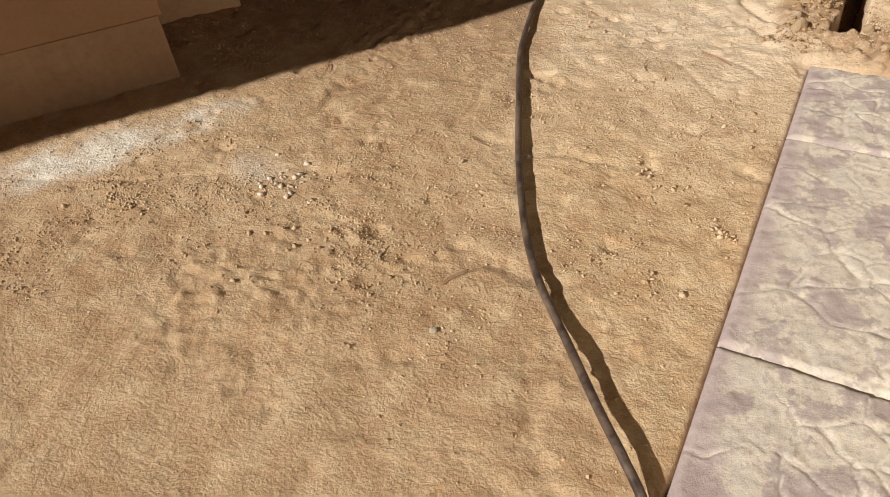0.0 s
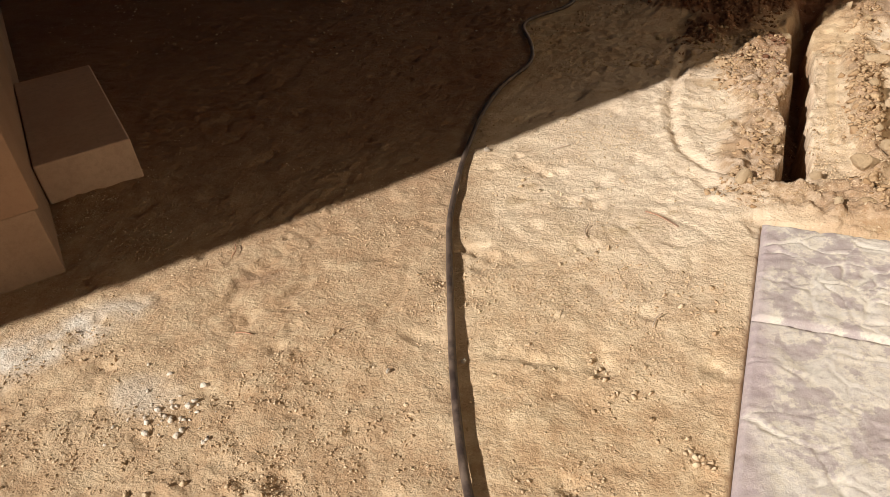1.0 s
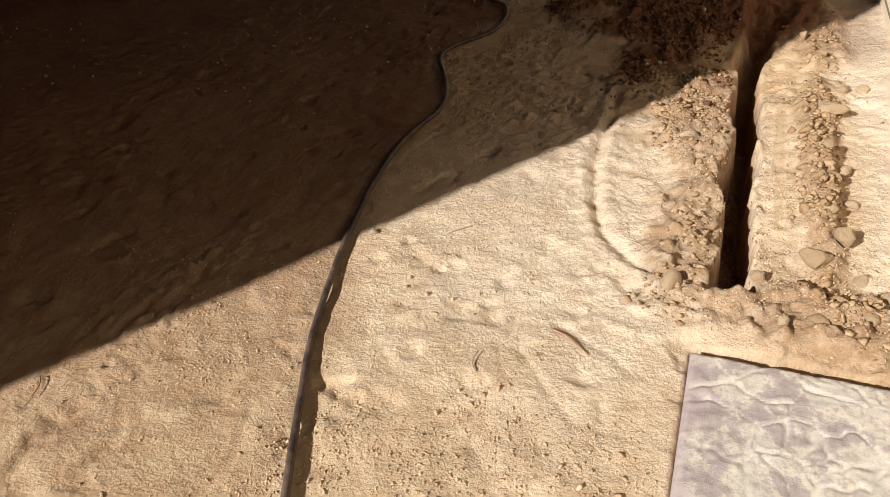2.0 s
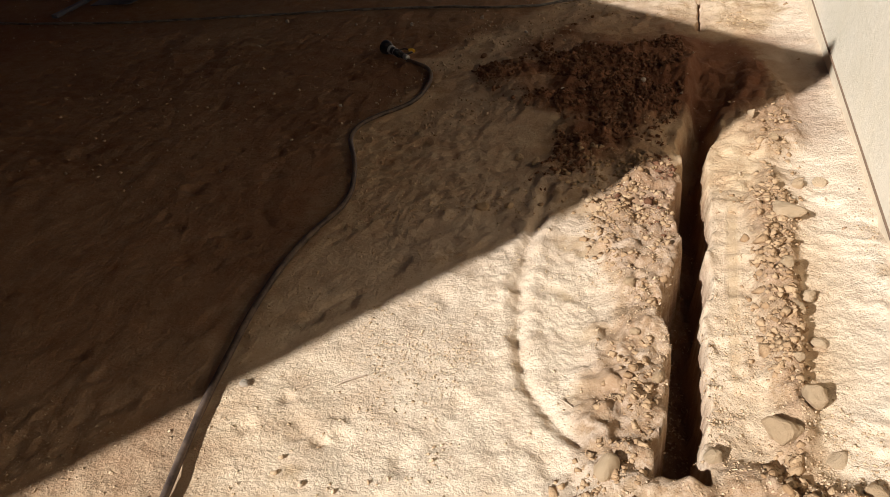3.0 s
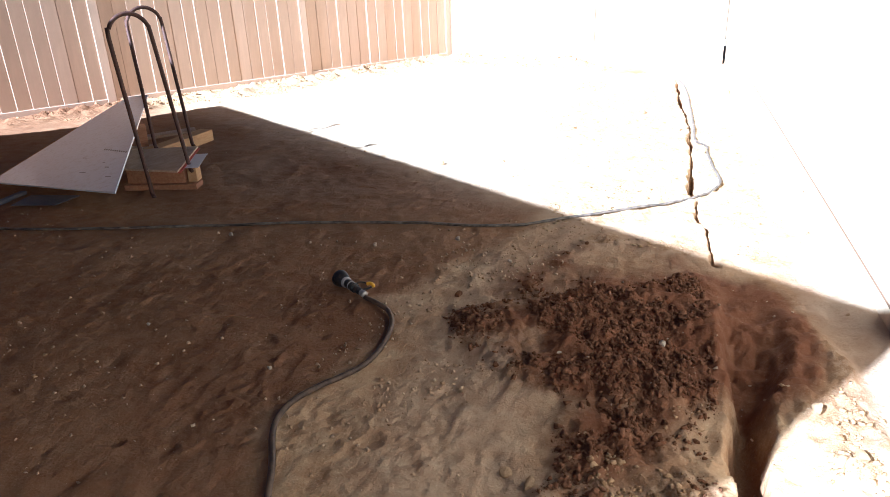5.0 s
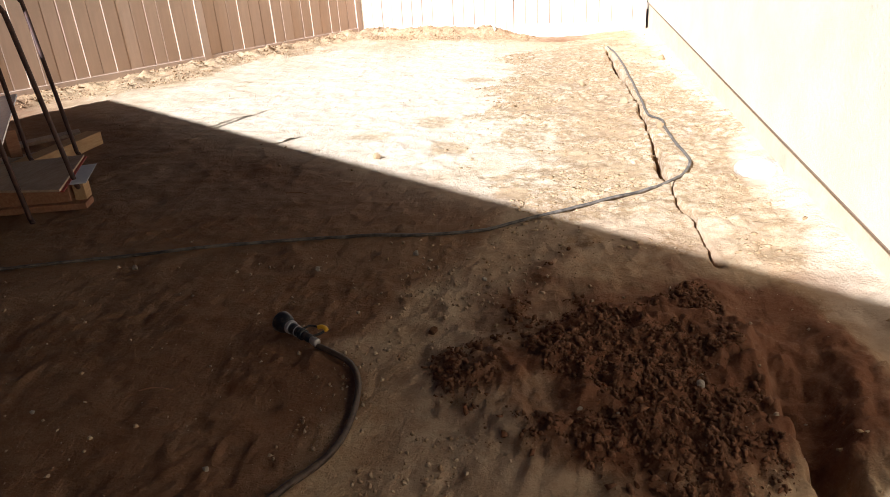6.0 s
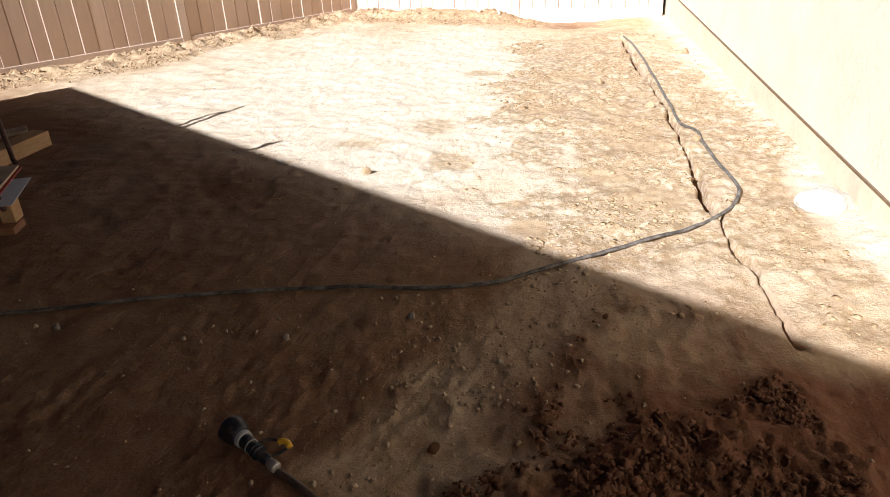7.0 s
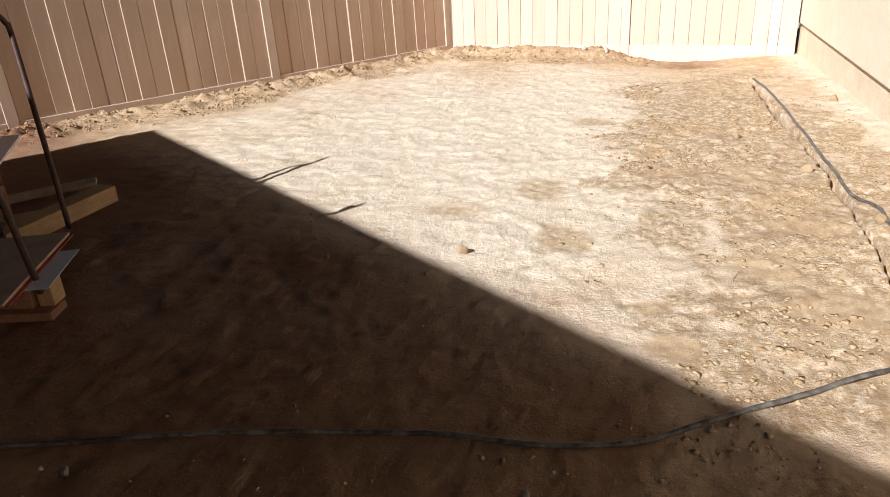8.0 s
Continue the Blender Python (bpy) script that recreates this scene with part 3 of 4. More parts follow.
    for sx, sy, ra, rb, turn in SMEARS:
        smear = np.maximum(smear, blob(X, Y, sx, sy, ra, rb, turn, 0.35, 0.6))
    chalk = blob(X, Y, -2.36, 1.28, 0.5, 0.13, 56, 0.5) * 1.0 + 0.4 * blob(X, Y, -1.68, 1.43, 0.1, 0.07, 0, 0.5)
    chalk = np.clip(chalk * (0.75 + 0.7 * fbm(X, Y, 0.1, 2, 4)), 0, 1)
    for name, vals in (("pale", pale), ("damp_shade", wet_shade), ("broken", broken), ("chalk", chalk), ("smear", smear)):
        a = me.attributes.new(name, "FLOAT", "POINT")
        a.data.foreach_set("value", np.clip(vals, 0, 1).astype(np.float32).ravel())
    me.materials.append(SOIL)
    return tagged(new("ground", me), "bare dry earth yard with dug trench and footprints", "ground", kind="structure")


build_ground()


def ground_at(x, y):
    return float(height(np.array([x]), np.array([y]))[0])


# ---- wall along the yard ----
def wall_top(y):
    return 0.18 + 0.026 * (y - 7.1)


def yard_wall():
    root = tagged(empty("wall_east", (0.7, 6, 0)), "cream stucco wall on a concrete footing", "wall", kind="structure")

    def slope_block(name, x0, x1, low, high, mat, label):
        y0, y1 = -4.0, 15.45
        vs = []
        for y in (y0, y1):
            for x, z in ((x0, low(y)), (x1, low(y)), (x1, high(y)), (x0, high(y))):
                vs.append((x - 0.7, y - 6, z))
        fs = [(0, 1, 2, 3), (7, 6, 5, 4), (0, 4, 5, 1), (1, 5, 6, 2), (2, 6, 7, 3), (3, 7, 4, 0)]
        return link_mesh(name, vs, fs, mat, root, label=label)

    slope_block("footing", 0.715, 1.0, lambda y: -0.6, wall_top, FOOTING, "sandy concrete footing")
    # The top is out of view; kept low to limit bounced light.
    slope_block("stucco_face", 0.69, 1.0, lambda y: wall_top(y) + 0.007, lambda y: 1.95, CREAM, "cream stucco face")
    # Screed strip whose dark colour stands in for the shadow line below the stucco.
    slope_block("weep_screed", 0.684, 0.716, wall_top, lambda y: wall_top(y) + 0.0066, SCREED_GAP, "thin metal drip strip, coloured dark as its shadow gap")


yard_wall()


# ---- house that throws the large shadow ----
def house():
    root = tagged(empty("house", (CORNER.x, CORNER.y, 0)), "single-storey tan stucco house with hipped tile roof", "house")
    wide, deep, eave = 7.75, 8.5, 3.2

    def uv(u, v):
        p = U * u + V * v
        return (p.x, p.y)

    part("foundation", prism([uv(0, 0), uv(0, wide), uv(-deep, wide), uv(-deep, 0)], -0.4, 0.284, 0.006), HOUSE_FOOT, root, "bare concrete foundation")
    o = 0.018
    part("stucco_wall", prism([uv(o, -o), uv(o, wide + o), uv(-deep, wide + o), uv(-deep, -o)], 0.29, eave - 0.02, 0.006), STUCCO, root, "tan stucco wall")
    ou, ov, ow = 0.48, 0.53, 0.19
    part("soffit", prism([uv(ou, -ov), uv(ou, wide + ow), uv(-deep - ou, wide + ow), uv(-deep - ou, -ov)], eave - 0.16, eave, 0.01), STUCCO, root, "boxed eave")
    a, b, c, d = uv(ou, -ov), uv(ou, wide + ow), uv(-deep - ou, wide + ow), uv(-deep - ou, -ov)
    r1, r2 = uv(-deep / 2, 3.4), uv(-deep / 2, wide - 3.4)
    top = eave + 1.25
    vs = [(*a, eave + 0.002), (*b, eave + 0.002), (*c, eave + 0.002), (*d, eave + 0.002), (*r1, top), (*r2, top)]
    link_mesh("roof", vs, [(0, 1, 5, 4), (1, 2, 5), (2, 3, 4, 5), (3, 0, 4), (3, 2, 1, 0)], ROOF, root, label="low hipped roof")


house()


def house_step():
    p = CORNER + U * 0.215 + V * 1.29
    bm = box((0.42, 1.32, 0.235), (0, 0, -0.04), None, 0.008)
    ob = part("doorstep", bm, STEP_CONCRETE)
    ob.matrix_basis = pose(p.x, p.y, 0, 0, 0, math.degrees(math.atan2(U.y, U.x)))
    tagged(ob, "low plain concrete doorstep against the house wall", "doorstep")


house_step()


# ---- stamped slab ----
def slab():
    root = tagged(empty("pavement", (0.33, 1.0, 0)), "grey stamped concrete path with rocky relief", "pavement", kind="structure")
    cells = np.vstack([rng.random((45, 2)) * (0.74, 4.6) + (-0.04, -1.7), rng.random((420, 2)) ** (0.4, 1) * (0.74, 4.6) + (-0.04, -1.7)])
    for y0, y1 in ((-1.72, -0.74), (-0.73, 0.265), (0.275, 1.27), (1.28, 2.275), (2.285, 2.82)):
        xs = np.linspace(-0.035, 0.71, 118)
        ys = np.linspace(y0, y1, int((y1 - y0) / 0.0064))
        X, Y = np.meshgrid(xs, ys)
        wx, wy = X + 0.022 * fbm(X, Y, 0.1, 2, 3), Y + 0.022 * fbm(X, Y, 0.1, 5, 3)
        dist = np.sort(np.hypot(wx[..., None] - cells[:, 0], wy[..., None] - cells[:, 1]), -1)
        seam = np.exp(-((dist[..., 1] - dist[..., 0]) / 0.006) ** 2) * (0.25 + 0.7 * sstep(-0.15, 0.2, fbm(X, Y, 0.4, 6, 2)))
        Z = 0.026 + 0.0025 * fbm(X, Y, 0.08, 3, 4) - 0.005 * seam + 0.002 * np.exp(-((dist[..., 1] - dist[..., 0] - 0.014) / 0.006) ** 2) + 0.003 * np.abs(fbm(X, Y, 0.05, 6, 2))
        lip = np.minimum.reduce([X - xs[0], Y - y0, y1 - Y])
        Z = Z - 0.012 * np.exp(-(lip / 0.008) ** 2)
        edge = sstep(0.09, 0.02, (X - xs[0]) + 0.05 * fbm(X, Y, 0.2, 1, 3)) * 0.8
        nx, ny = len(xs), len(ys)
        co = np.stack([X - 0.33, Y - 1.0, Z], -1).reshape(-1, 3)
        idx = np.arange(nx * ny).reshape(ny, nx)
        faces = np.stack([idx[:-1, :-1], idx[:-1, 1:], idx[1:, 1:], idx[1:, :-1]], -1).reshape(-1, 4).tolist()
        ring = list(idx[0, :]) + list(idx[1:, -1]) + list(idx[-1, -2::-1]) + list(idx[-2:0:-1, 0])
        base = len(co)
        low = co[ring].copy()
        low[:, 2] = -0.1
        co = np.vstack([co, low])
        n = len(ring)
        faces += [(int(ring[(i + 1) % n]), int(ring[i]), base + i, base + (i + 1) % n) for i in range(n)]
        ob = link_mesh("slab_panel", co.tolist(), faces, STAMPED, root, True)
        for name, vals in (("seam", seam), ("edge", edge)):
            a = ob.data.attributes.new(name, "FLOAT", "POINT")
            full = np.zeros(len(co), np.float32)
            full[:nx * ny] = np.clip(vals, 0, 1).ravel()
            a.data.foreach_set("value", full)


slab()


# ---- fences ----
def board_mesh(width, high, thick, chamfer):
    bm = box((width, thick, high), (0, 0, 0))
    for side, cut in ((-1, chamfer), (1, 0.003)):
        uprights = [e for e in bm.edges if abs(e.verts[0].co.z - e.verts[1].co.z) > high / 2 and e.verts[0].co.y < -thick * 0.4
                    and e.verts[0].co.x * side > width * 0.4]
        bmesh.ops.bevel(bm, geom=uprights, offset=cut, segments=1, profile=0.5, affect="EDGES")
    me = bpy.data.meshes.new("board")
    bmesh.ops.recalc_face_normals(bm, faces=bm.faces)
    bm.to_mesh(me)
    bm.free()
    me.materials.append(FENCE_TAN)
    return me


def fence(start, end, posts, label, spacing=0.184, high=1.85, fall=0.0):
    d = (end - start).normalized()
    length = (end - start).length
    root = tagged(empty("fence", (start.x, start.y, 0), math.degrees(math.atan2(d.y, d.x))), label, "fence", "yard fences")
    root.matrix_basis = pose(start.x, start.y, -fall, 0, -math.degrees(math.atan2(fall, length)), math.degrees(math.atan2(d.y, d.x)))
    meshes = [board_mesh(spacing - 0.004, high - 0.14, 0.022, c) for c in (0.003, 0.005, 0.008, 0.013)]
    edges = [0.0] + sorted(posts) + [length]
    for p in posts:
        part("post", box((0.12, 0.1, high + 0.34), (p, 0.02, -0.3), None, 0.006), FENCE_RAIL, root, "square fence post")
        part("post_cap", box((0.14, 0.14, 0.03), (p, 0.012, high + 0.04), None, 0.008), FENCE_RAIL, root)
    for a, b in zip(edges[:-1], edges[1:]):
        a2, b2 = a + 0.062, b - 0.062
        if b2 - a2 < 0.06:
            continue
        part("bottom_rail", box((b2 - a2, 0.055, 0.235), ((a2 + b2) / 2, 0.0, -0.12), None, 0.005), FENCE_RAIL, root, "flat bottom rail")
        part("top_rail", box((b2 - a2, 0.055, 0.1), ((a2 + b2) / 2, 0.0, high - 0.09), None, 0.005), FENCE_RAIL, root, "flat top rail")
        n = max(1, int(round((b2 - a2) / spacing)))
        for k in range(n):
            ob = new("board", random.choice(meshes))
            ob.parent = root
            ob.matrix_basis = pose(a2 + (k + 0.5) * (b2 - a2) / n, random.choice((-0.006, -0.001, 0.002, 0.004)), 0.08, 0, 0, random.uniform(0.6, 2.2)) @ Matrix.Diagonal(((b2 - a2) / n / spacing, 1, 1, 1))
    return root


long_start = FENCE_A - (FENCE_B - FENCE_A).normalized() * 7.5
run = (FENCE_B - long_start).length
fence(long_start, FENCE_B, [run - 12.27, run - 9.18, run - 6.09, run - 3.0, run - 0.03], "tan vertical-board fence with flat bottom rail", fall=0.19)
fence(FENCE_B + (FENCE_C - FENCE_B).normalized() * 0.0, FENCE_C, [2.69, 4.58], "sunlit vertical-board fence across the yard end", 0.19)


# ---- hoses ----
def hose(points, radius, material, label, ribs, lift=0.0, rib=0.05, name="garden_hose"):
    line = smooth_line([(x, y, 0) for x, y in points], 0.03)
    xs, ys = np.array([p.x for p in line]), np.array([p.y for p in line])
    zs = height(xs, ys)
    pad = np.concatenate([np.full(6, zs[0]), zs, np.full(6, zs[-1])])
    wide = np.array([pad[i:i + 13].max() * 0.5 + pad[i:i + 13].mean() * 0.5 for i in range(len(zs))])
    line = [Vector((x, y, z + radius * 0.95 + lift * (0.12 + math.exp(-max(0.0, y - 0.85) / 0.4)) * float(sstep(4.4, 3.2, y)))) for x, y, z in zip(xs, ys, wide)]
    v, f = tube(line, radius, 16, ribs, rib)
    ob = link_mesh(name, v, f, material, None, True)
    return tagged(ob, label, "hose", "garden hoses")


HOSE_B = [(-6.2, 6.2), (-5.4, 6.25), (-4.47, 6.35), (-3.72, 6.5), (-3.3, 6.61), (-2.67, 6.81), (-2.35, 6.893), (-2.1, 6.945), (-1.747, 7.005), (-1.45, 7.01),
          (-1.165, 7.075), (-0.98, 7.19), (-0.785, 7.325), (-0.555, 7.47), (-0.38, 7.6), (-0.185, 7.72), (-0.037, 7.871), (0.089, 8.042), (0.169, 8.245),
          (0.178, 8.411), (0.151, 8.739), (0.13, 9.161), (0.14, 9.4), (0.075, 9.56), (0.05, 9.75), (0.062, 10.35), (0.06, 11.2), (0.06, 12.1), (0.035, 12.95), (-0.02, 13.55)]
hose(HOSE_A, 0.0118, HOSE_DARK, "black ribbed garden hose lying on bare soil", 8, 0.034)
hose(HOSE_B, 0.0098, HOSE_DUSTY, "dusty grey twin-lobed hose across the yard", 2, 0.0, 0.13)


def nozzle():
    at = (-1.668, 5.873)
    z = ground_at(*at) + 0.024
    root = tagged(empty("hose_nozzle", (at[0], at[1], z)), "dark blue spray nozzle with yellow lever on the soil", "nozzle")
    root.matrix_basis = pose(at[0], at[1], z, 0, -3, 145)

    def piece(name, profile, mat, label="", parent=root):
        v, f = turned(profile)
        return link_mesh(name, v, f, mat, parent, True, label)

    piece("coupling", [(-0.005, 0.014), (0, 0.018), (0.022, 0.018), (0.026, 0.015), (0.034, 0.015)], BRASS, "pale grey hose coupling")
    piece("barrel", [(0.03, 0.013), (0.05, 0.019), (0.075, 0.017), (0.11, 0.021), (0.15, 0.025), (0.17, 0.024)], NAVY, "dark blue grip")
    piece("collar", [(0.165, 0.0255), (0.168, 0.0285), (0.182, 0.0295), (0.186, 0.027)], GREY, "grey ring")
    piece("spray_head", [(0.184, 0.027), (0.2, 0.036), (0.22, 0.043), (0.245, 0.046), (0.25, 0.043), (0.25, 0.036), (0.243, 0.034), (0.243, 0.001)], BLACK, "black flared rose")
    for x in (0.085, 0.1, 0.125):
        piece("grip_ring", [(x, 0.018), (x + 0.002, 0.0245), (x + 0.006, 0.0245), (x + 0.008, 0.019)], GREY if x == 0.125 else NAVY)
    line = smooth_line([(0.074, -0.062, 0.012), (0.062, -0.072, 0.016), (0.045, -0.076, 0.016), (0.03, -0.073, 0.012)], 0.005)
    v, f = tube(line, 0.0095, 12)
    link_mesh("lever", v, f, YELLOW, root, True, "yellow lever")
    v, f = tube(smooth_line([(0.115, -0.016, 0.01), (0.105, -0.04, 0.016), (0.088, -0.056, 0.016), (0.07, -0.064, 0.013)], 0.006), 0.0045, 8)
    link_mesh("lever_hinge", v, f, BLACK, root, True, "black plastic lever arm")
    v, f = tube(smooth_line([(0.05, -0.014, 0.004), (0.038, -0.04, 0.006), (0.034, -0.064, 0.009)], 0.006), 0.005, 8)
    link_mesh("lever_hinge", v, f, BLACK, root, True, "black plastic lever arm")


nozzle()


# ---- building scraps by the fence ----
def hoop(f1, f2, lean, top, label):
    """A bar bent to a tall U, with short toes bent out at its feet."""
    f1, f2, lean = Vector(f1), Vector(f2), Vector(lean)
    half = f2 - f1
    half.z = 0
    r = half.length * 0.47
    half.normalize()
    mid = (f1 + f2) / 2
    c = Vector((mid.x, mid.y, top - r)) + lean
    toe = Vector((0.035, -0.03, -0.012))
    line = [f1 + toe, f1, f1.lerp(c - half * r, 0.08), f1.lerp(c - half * r, 0.5)]
    for k in range(0, 9):
        a = math.pi * k / 8
        line.append(c - half * (r * math.cos(a)) + Vector((0, 0, r * math.sin(a))))
    line += [f2.lerp(c + half * r, 0.5), f2.lerp(c + half * r, 0.08), f2, f2 + toe]
    v, f = tube(smooth_line(line, 0.03), 0.0155, 10, 5, 0.05)
    ob = link_mesh("metal_hoop", v, f, RUST, None, True)
    return tagged(ob, label, "metal hoop", "bent metal hoops")


hoop((-3.97, 7.21, 0.02), (-3.81, 7.49, 0.16), (-0.13, 0.0, 0), 1.33, "rusty bent steel hoop standing among scrap timber")
hoop((-4.46, 7.93, 0.21), (-4.29, 8.21, 0.17), (-0.33, 0.31, 0), 1.33, "rusty bent steel hoop behind the timber pile")


def loose(name, size, at, rot, mat, label, category, bevel=0.004, jitter=0.002):
    ob = part(name, box(size, (0, 0, 0), None, bevel, jitter), mat)
    ob.matrix_basis = pose(*at, *rot)
    return tagged(ob, label, category)


loose("timber_plank", (0.58, 0.14, 0.04), (-4.05, 7.45, 0.0), (0, 0, 15), REDWOOD, "weathered reddish timber plank flat on the soil", "plank")
loose("timber_plank", (0.36, 0.14, 0.04), (-4.42, 7.79, 0.005), (0, 0, 15), REDWOOD, "reddish timber plank flat on the soil", "plank")
loose("timber_block", (0.46, 0.09, 0.14), (-4.1, 7.46, 0.04), (0, 0, 15), REDWOOD, "reddish timber block set on a plank", "timber")
loose("timber_block", (0.07, 0.1, 0.145), (-3.83, 7.56, 0.04), (0, 0, 15), PINE, "short upright pine offcut on a plank", "timber")
loose("timber_block", (0.3, 0.09, 0.14), (-4.42, 7.8, 0.045), (0, 0, 15), PINE, "pine block set on a plank", "timber")
loose("timber_block", (0.09, 0.4, 0.16), (-4.95, 7.55, 0.0), (0, 0, 60), REDWOOD, "dark timber block propping a board", "timber")
loose("timber_block", (0.5, 0.09, 0.28), (-5.2, 8.6, 0.0), (0, 0, -40), REDWOOD, "dark timber stack propping a board", "timber")
loose("wood_beam", (0.14, 1.05, 0.115), (-4.69, 8.45, 0.012), (0.6, 0, -2.5), PINE, "yellowish squared timber beam lying on scraps", "beam", 0.006)
loose("timber_plank", (0.62, 0.13, 0.03), (-5.0, 8.5, 0.03), (0, 5, 62), PLY, "grey weathered plank lying behind a beam", "plank")
loose("timber_plank", (0.7, 0.14, 0.03), (-5.25, 9.0, 0.03), (0, -3, 40), PLY, "grey weathered plank lying on the soil", "plank")


def panel(corners, thick, mat, label, name="board_panel", category="board"):
    vs = [Vector(c) for c in corners]
    n = (vs[1] - vs[0]).cross(vs[-1] - vs[0]).normalized()
    if n.z < 0:
        n = -n
    bm = bmesh.new()
    top = [bm.verts.new(v) for v in vs]
    low = [bm.verts.new(v - n * thick) for v in vs]
    bm.faces.new(top)
    bm.faces.new(low[::-1])
    k = len(vs)
    for i in range(k):
        bm.faces.new((top[i], top[(i + 1) % k], low[(i + 1) % k], low[i]))
    return tagged(part(name, bm, mat), label, category)


panel([(-3.72, 7.22, 0.214), (-4.08, 8.0, 0.208), (-4.62, 7.76, 0.21), (-4.32, 7.2, 0.216)], 0.014, PLY, "warped plywood offcut lying on timber blocks", "plywood_sheet", "plywood")
panel([(-3.705, 7.235, 0.199), (-4.065, 8.005, 0.193), (-4.5, 7.8, 0.195), (-4.3, 7.24, 0.201)], 0.006, PLY_RED, "red-painted thin board under the plywood", "painted_board", "board")
panel([(-3.68, 7.42, 0.1915), (-3.88, 7.84, 0.1895), (-4.05, 7.76, 0.1895), (-3.84, 7.36, 0.1915)], 0.003, PAPER, "white paper sheet sticking out of the pile", "paper_sheet", "paper")
loose("timber_plank", (0.05, 0.62, 0.03), (-5.03, 6.77, 0.0), (0, 0, 8), TARP, "dark blue-grey painted batten under the board", "plank")
panel([(-4.85, 6.74, 0.03), (-4.5, 6.8, 0.035), (-4.45, 7.0, 0.05), (-4.9, 6.98, 0.035)], 0.004, TARP, "crumpled blue-grey plastic sheet under the board", "plastic_sheet", "plastic sheet")
SHEET_A, SHEET_B, SHEET_D = Vector((-3.66, 6.5, 0.27)), Vector((-5.33, 9.02, 0.46)), Vector((-5.5, 7.16, 0.055))


def sheet_point(a, b, lift=0.002):
    across, along = SHEET_B - SHEET_A, SHEET_D - SHEET_A
    return SHEET_A + across * a + along * b + across.cross(along).normalized() * lift


sheet = panel([SHEET_A, SHEET_B, sheet_point(0.98, 0.2, 0.0), SHEET_D], 0.012, SHEET, "scuffed white board lying propped on scrap timber")


def sheet_marks():
    """A faint line of print on the board, and a few scuffs, as plain bars."""
    marks = [(0.3 + 0.002 * k, 0.012 + 0.017 * k, 0.012, 0.009) for k in range(11)]
    marks += [(0.17, 0.1, 0.006, 0.03), (0.21, 0.14, 0.004, 0.02), (0.1, 0.06, 0.003, 0.04), (0.24, 0.3, 0.004, 0.03), (0.12, 0.25, 0.003, 0.05)]
    for a, b, da, db in marks:
        vs = [sheet_point(a, b), sheet_point(a + da, b), sheet_point(a + da, b + db), sheet_point(a, b + db)]
        link_mesh("print_mark", vs, [(0, 1, 2, 3)], INK, sheet)


sheet_marks()


# ---- loose stones and clods ----
def lump_mesh(seed, flat=0.75, points=14):
    """An angular lump: the hull of a few points, roughened where it is large."""
    r = random.Random(seed)
    bm = bmesh.new()
    sx, sy = r.uniform(0.8, 1.25), r.uniform(0.65, 1.0)
    for _ in range(points):
        d = Vector((r.gauss(0, 1), r.gauss(0, 1), r.gauss(0, 1))).normalized() * r.uniform(0.75, 1.05)
        bm.verts.new((d.x * sx, d.y * sy, d.z * flat))
    bmesh.ops.convex_hull(bm, input=bm.verts[:])
    bmesh.ops.delete(bm, geom=[v for v in bm.verts if not v.link_faces], context="VERTS")
    bmesh.ops.triangulate(bm, faces=bm.faces[:])
    return bm


def rough_lump(seed, flat):
    bm = lump_mesh(seed, flat, 22)
    bmesh.ops.subdivide_edges(bm, edges=bm.edges[:], cuts=2, use_grid_fill=True)
    off = Vector((seed * 1.7, seed * 0.9, 3.0))
    for _ in range(2):
        bmesh.ops.smooth_vert(bm, verts=bm.verts[:], factor=0.6, use_axis_x=True, use_axis_y=True, use_axis_z=True)
    for v in bm.verts:
        v.co *= 1.12 + 0.16 * noise.noise(v.co * 2.3 + off) + 0.1 * noise.noise(v.co * 5.1 + off)
    return bm


def stone(name, x, y, size, mat, label, seed, flat=0.7, category="stone", turn=0, sink=0.35):
    ob = part(name, rough_lump(seed, flat), mat, None, "", False)
    ob.matrix_basis = pose(x, y, ground_at(x, y) + size * flat * (1 - 2 * sink) * 0.8, 0, 0, turn) @ Matrix.Diagonal((size, size, size, 1))
    return tagged(ob, label, category, "loose stones")


stone("boulder", 0.555, 8.08, 0.165, WHITE_ROCK, "pale flat rock beside the footing", 3, 0.5, "rock", 20, 0.25)
stone("clod", 0.39, 3.47, 0.045, STONE, "large brown clod on trench spoil", 8, 0.9, "clod", 0, 0.2)
stone("clod", -0.12, 3.09, 0.042, STONE, "rounded soil clod beside the trench", 9, 0.8, "clod", 40, 0.25)
stone("clod", 0.4, 4.45, 0.075, STONE, "broad pale clod by the footing", 10, 0.4, "clod", 30)
stone("clod", 0.545, 4.75, 0.035, STONE, "small clod by the footing", 14, 0.7, "clod", 70)
stone("clod", 0.3, 3.33, 0.06, STONE, "tall brown clod on trench spoil", 16, 0.8, "clod", 10, 0.2)
stone("clod", 0.44, 3.3, 0.03, STONE, "brown clod beside the trench", 17, 0.8, "clod", 50)
stone("clod", 0.13, 3.22, 0.03, STONE, "small clod fallen at the trench end", 11, 0.8, "clod")
stone("clod", -0.89, 6.17, 0.036, DARK_CLOD, "dark oval clod on the shaded soil", 12, 0.8, "clod", 10, 0.2)
stone("clod", -2.04, 8.48, 0.03, STONE, "brown clod standing on pale soil", 15, 1.1, "clod", 0, 0.1)
stone("clod", -1.22, 6.03, 0.026, DARK_CLOD, "dark clod on the shaded soil", 13, 0.8, "clod", 10, 0.2)
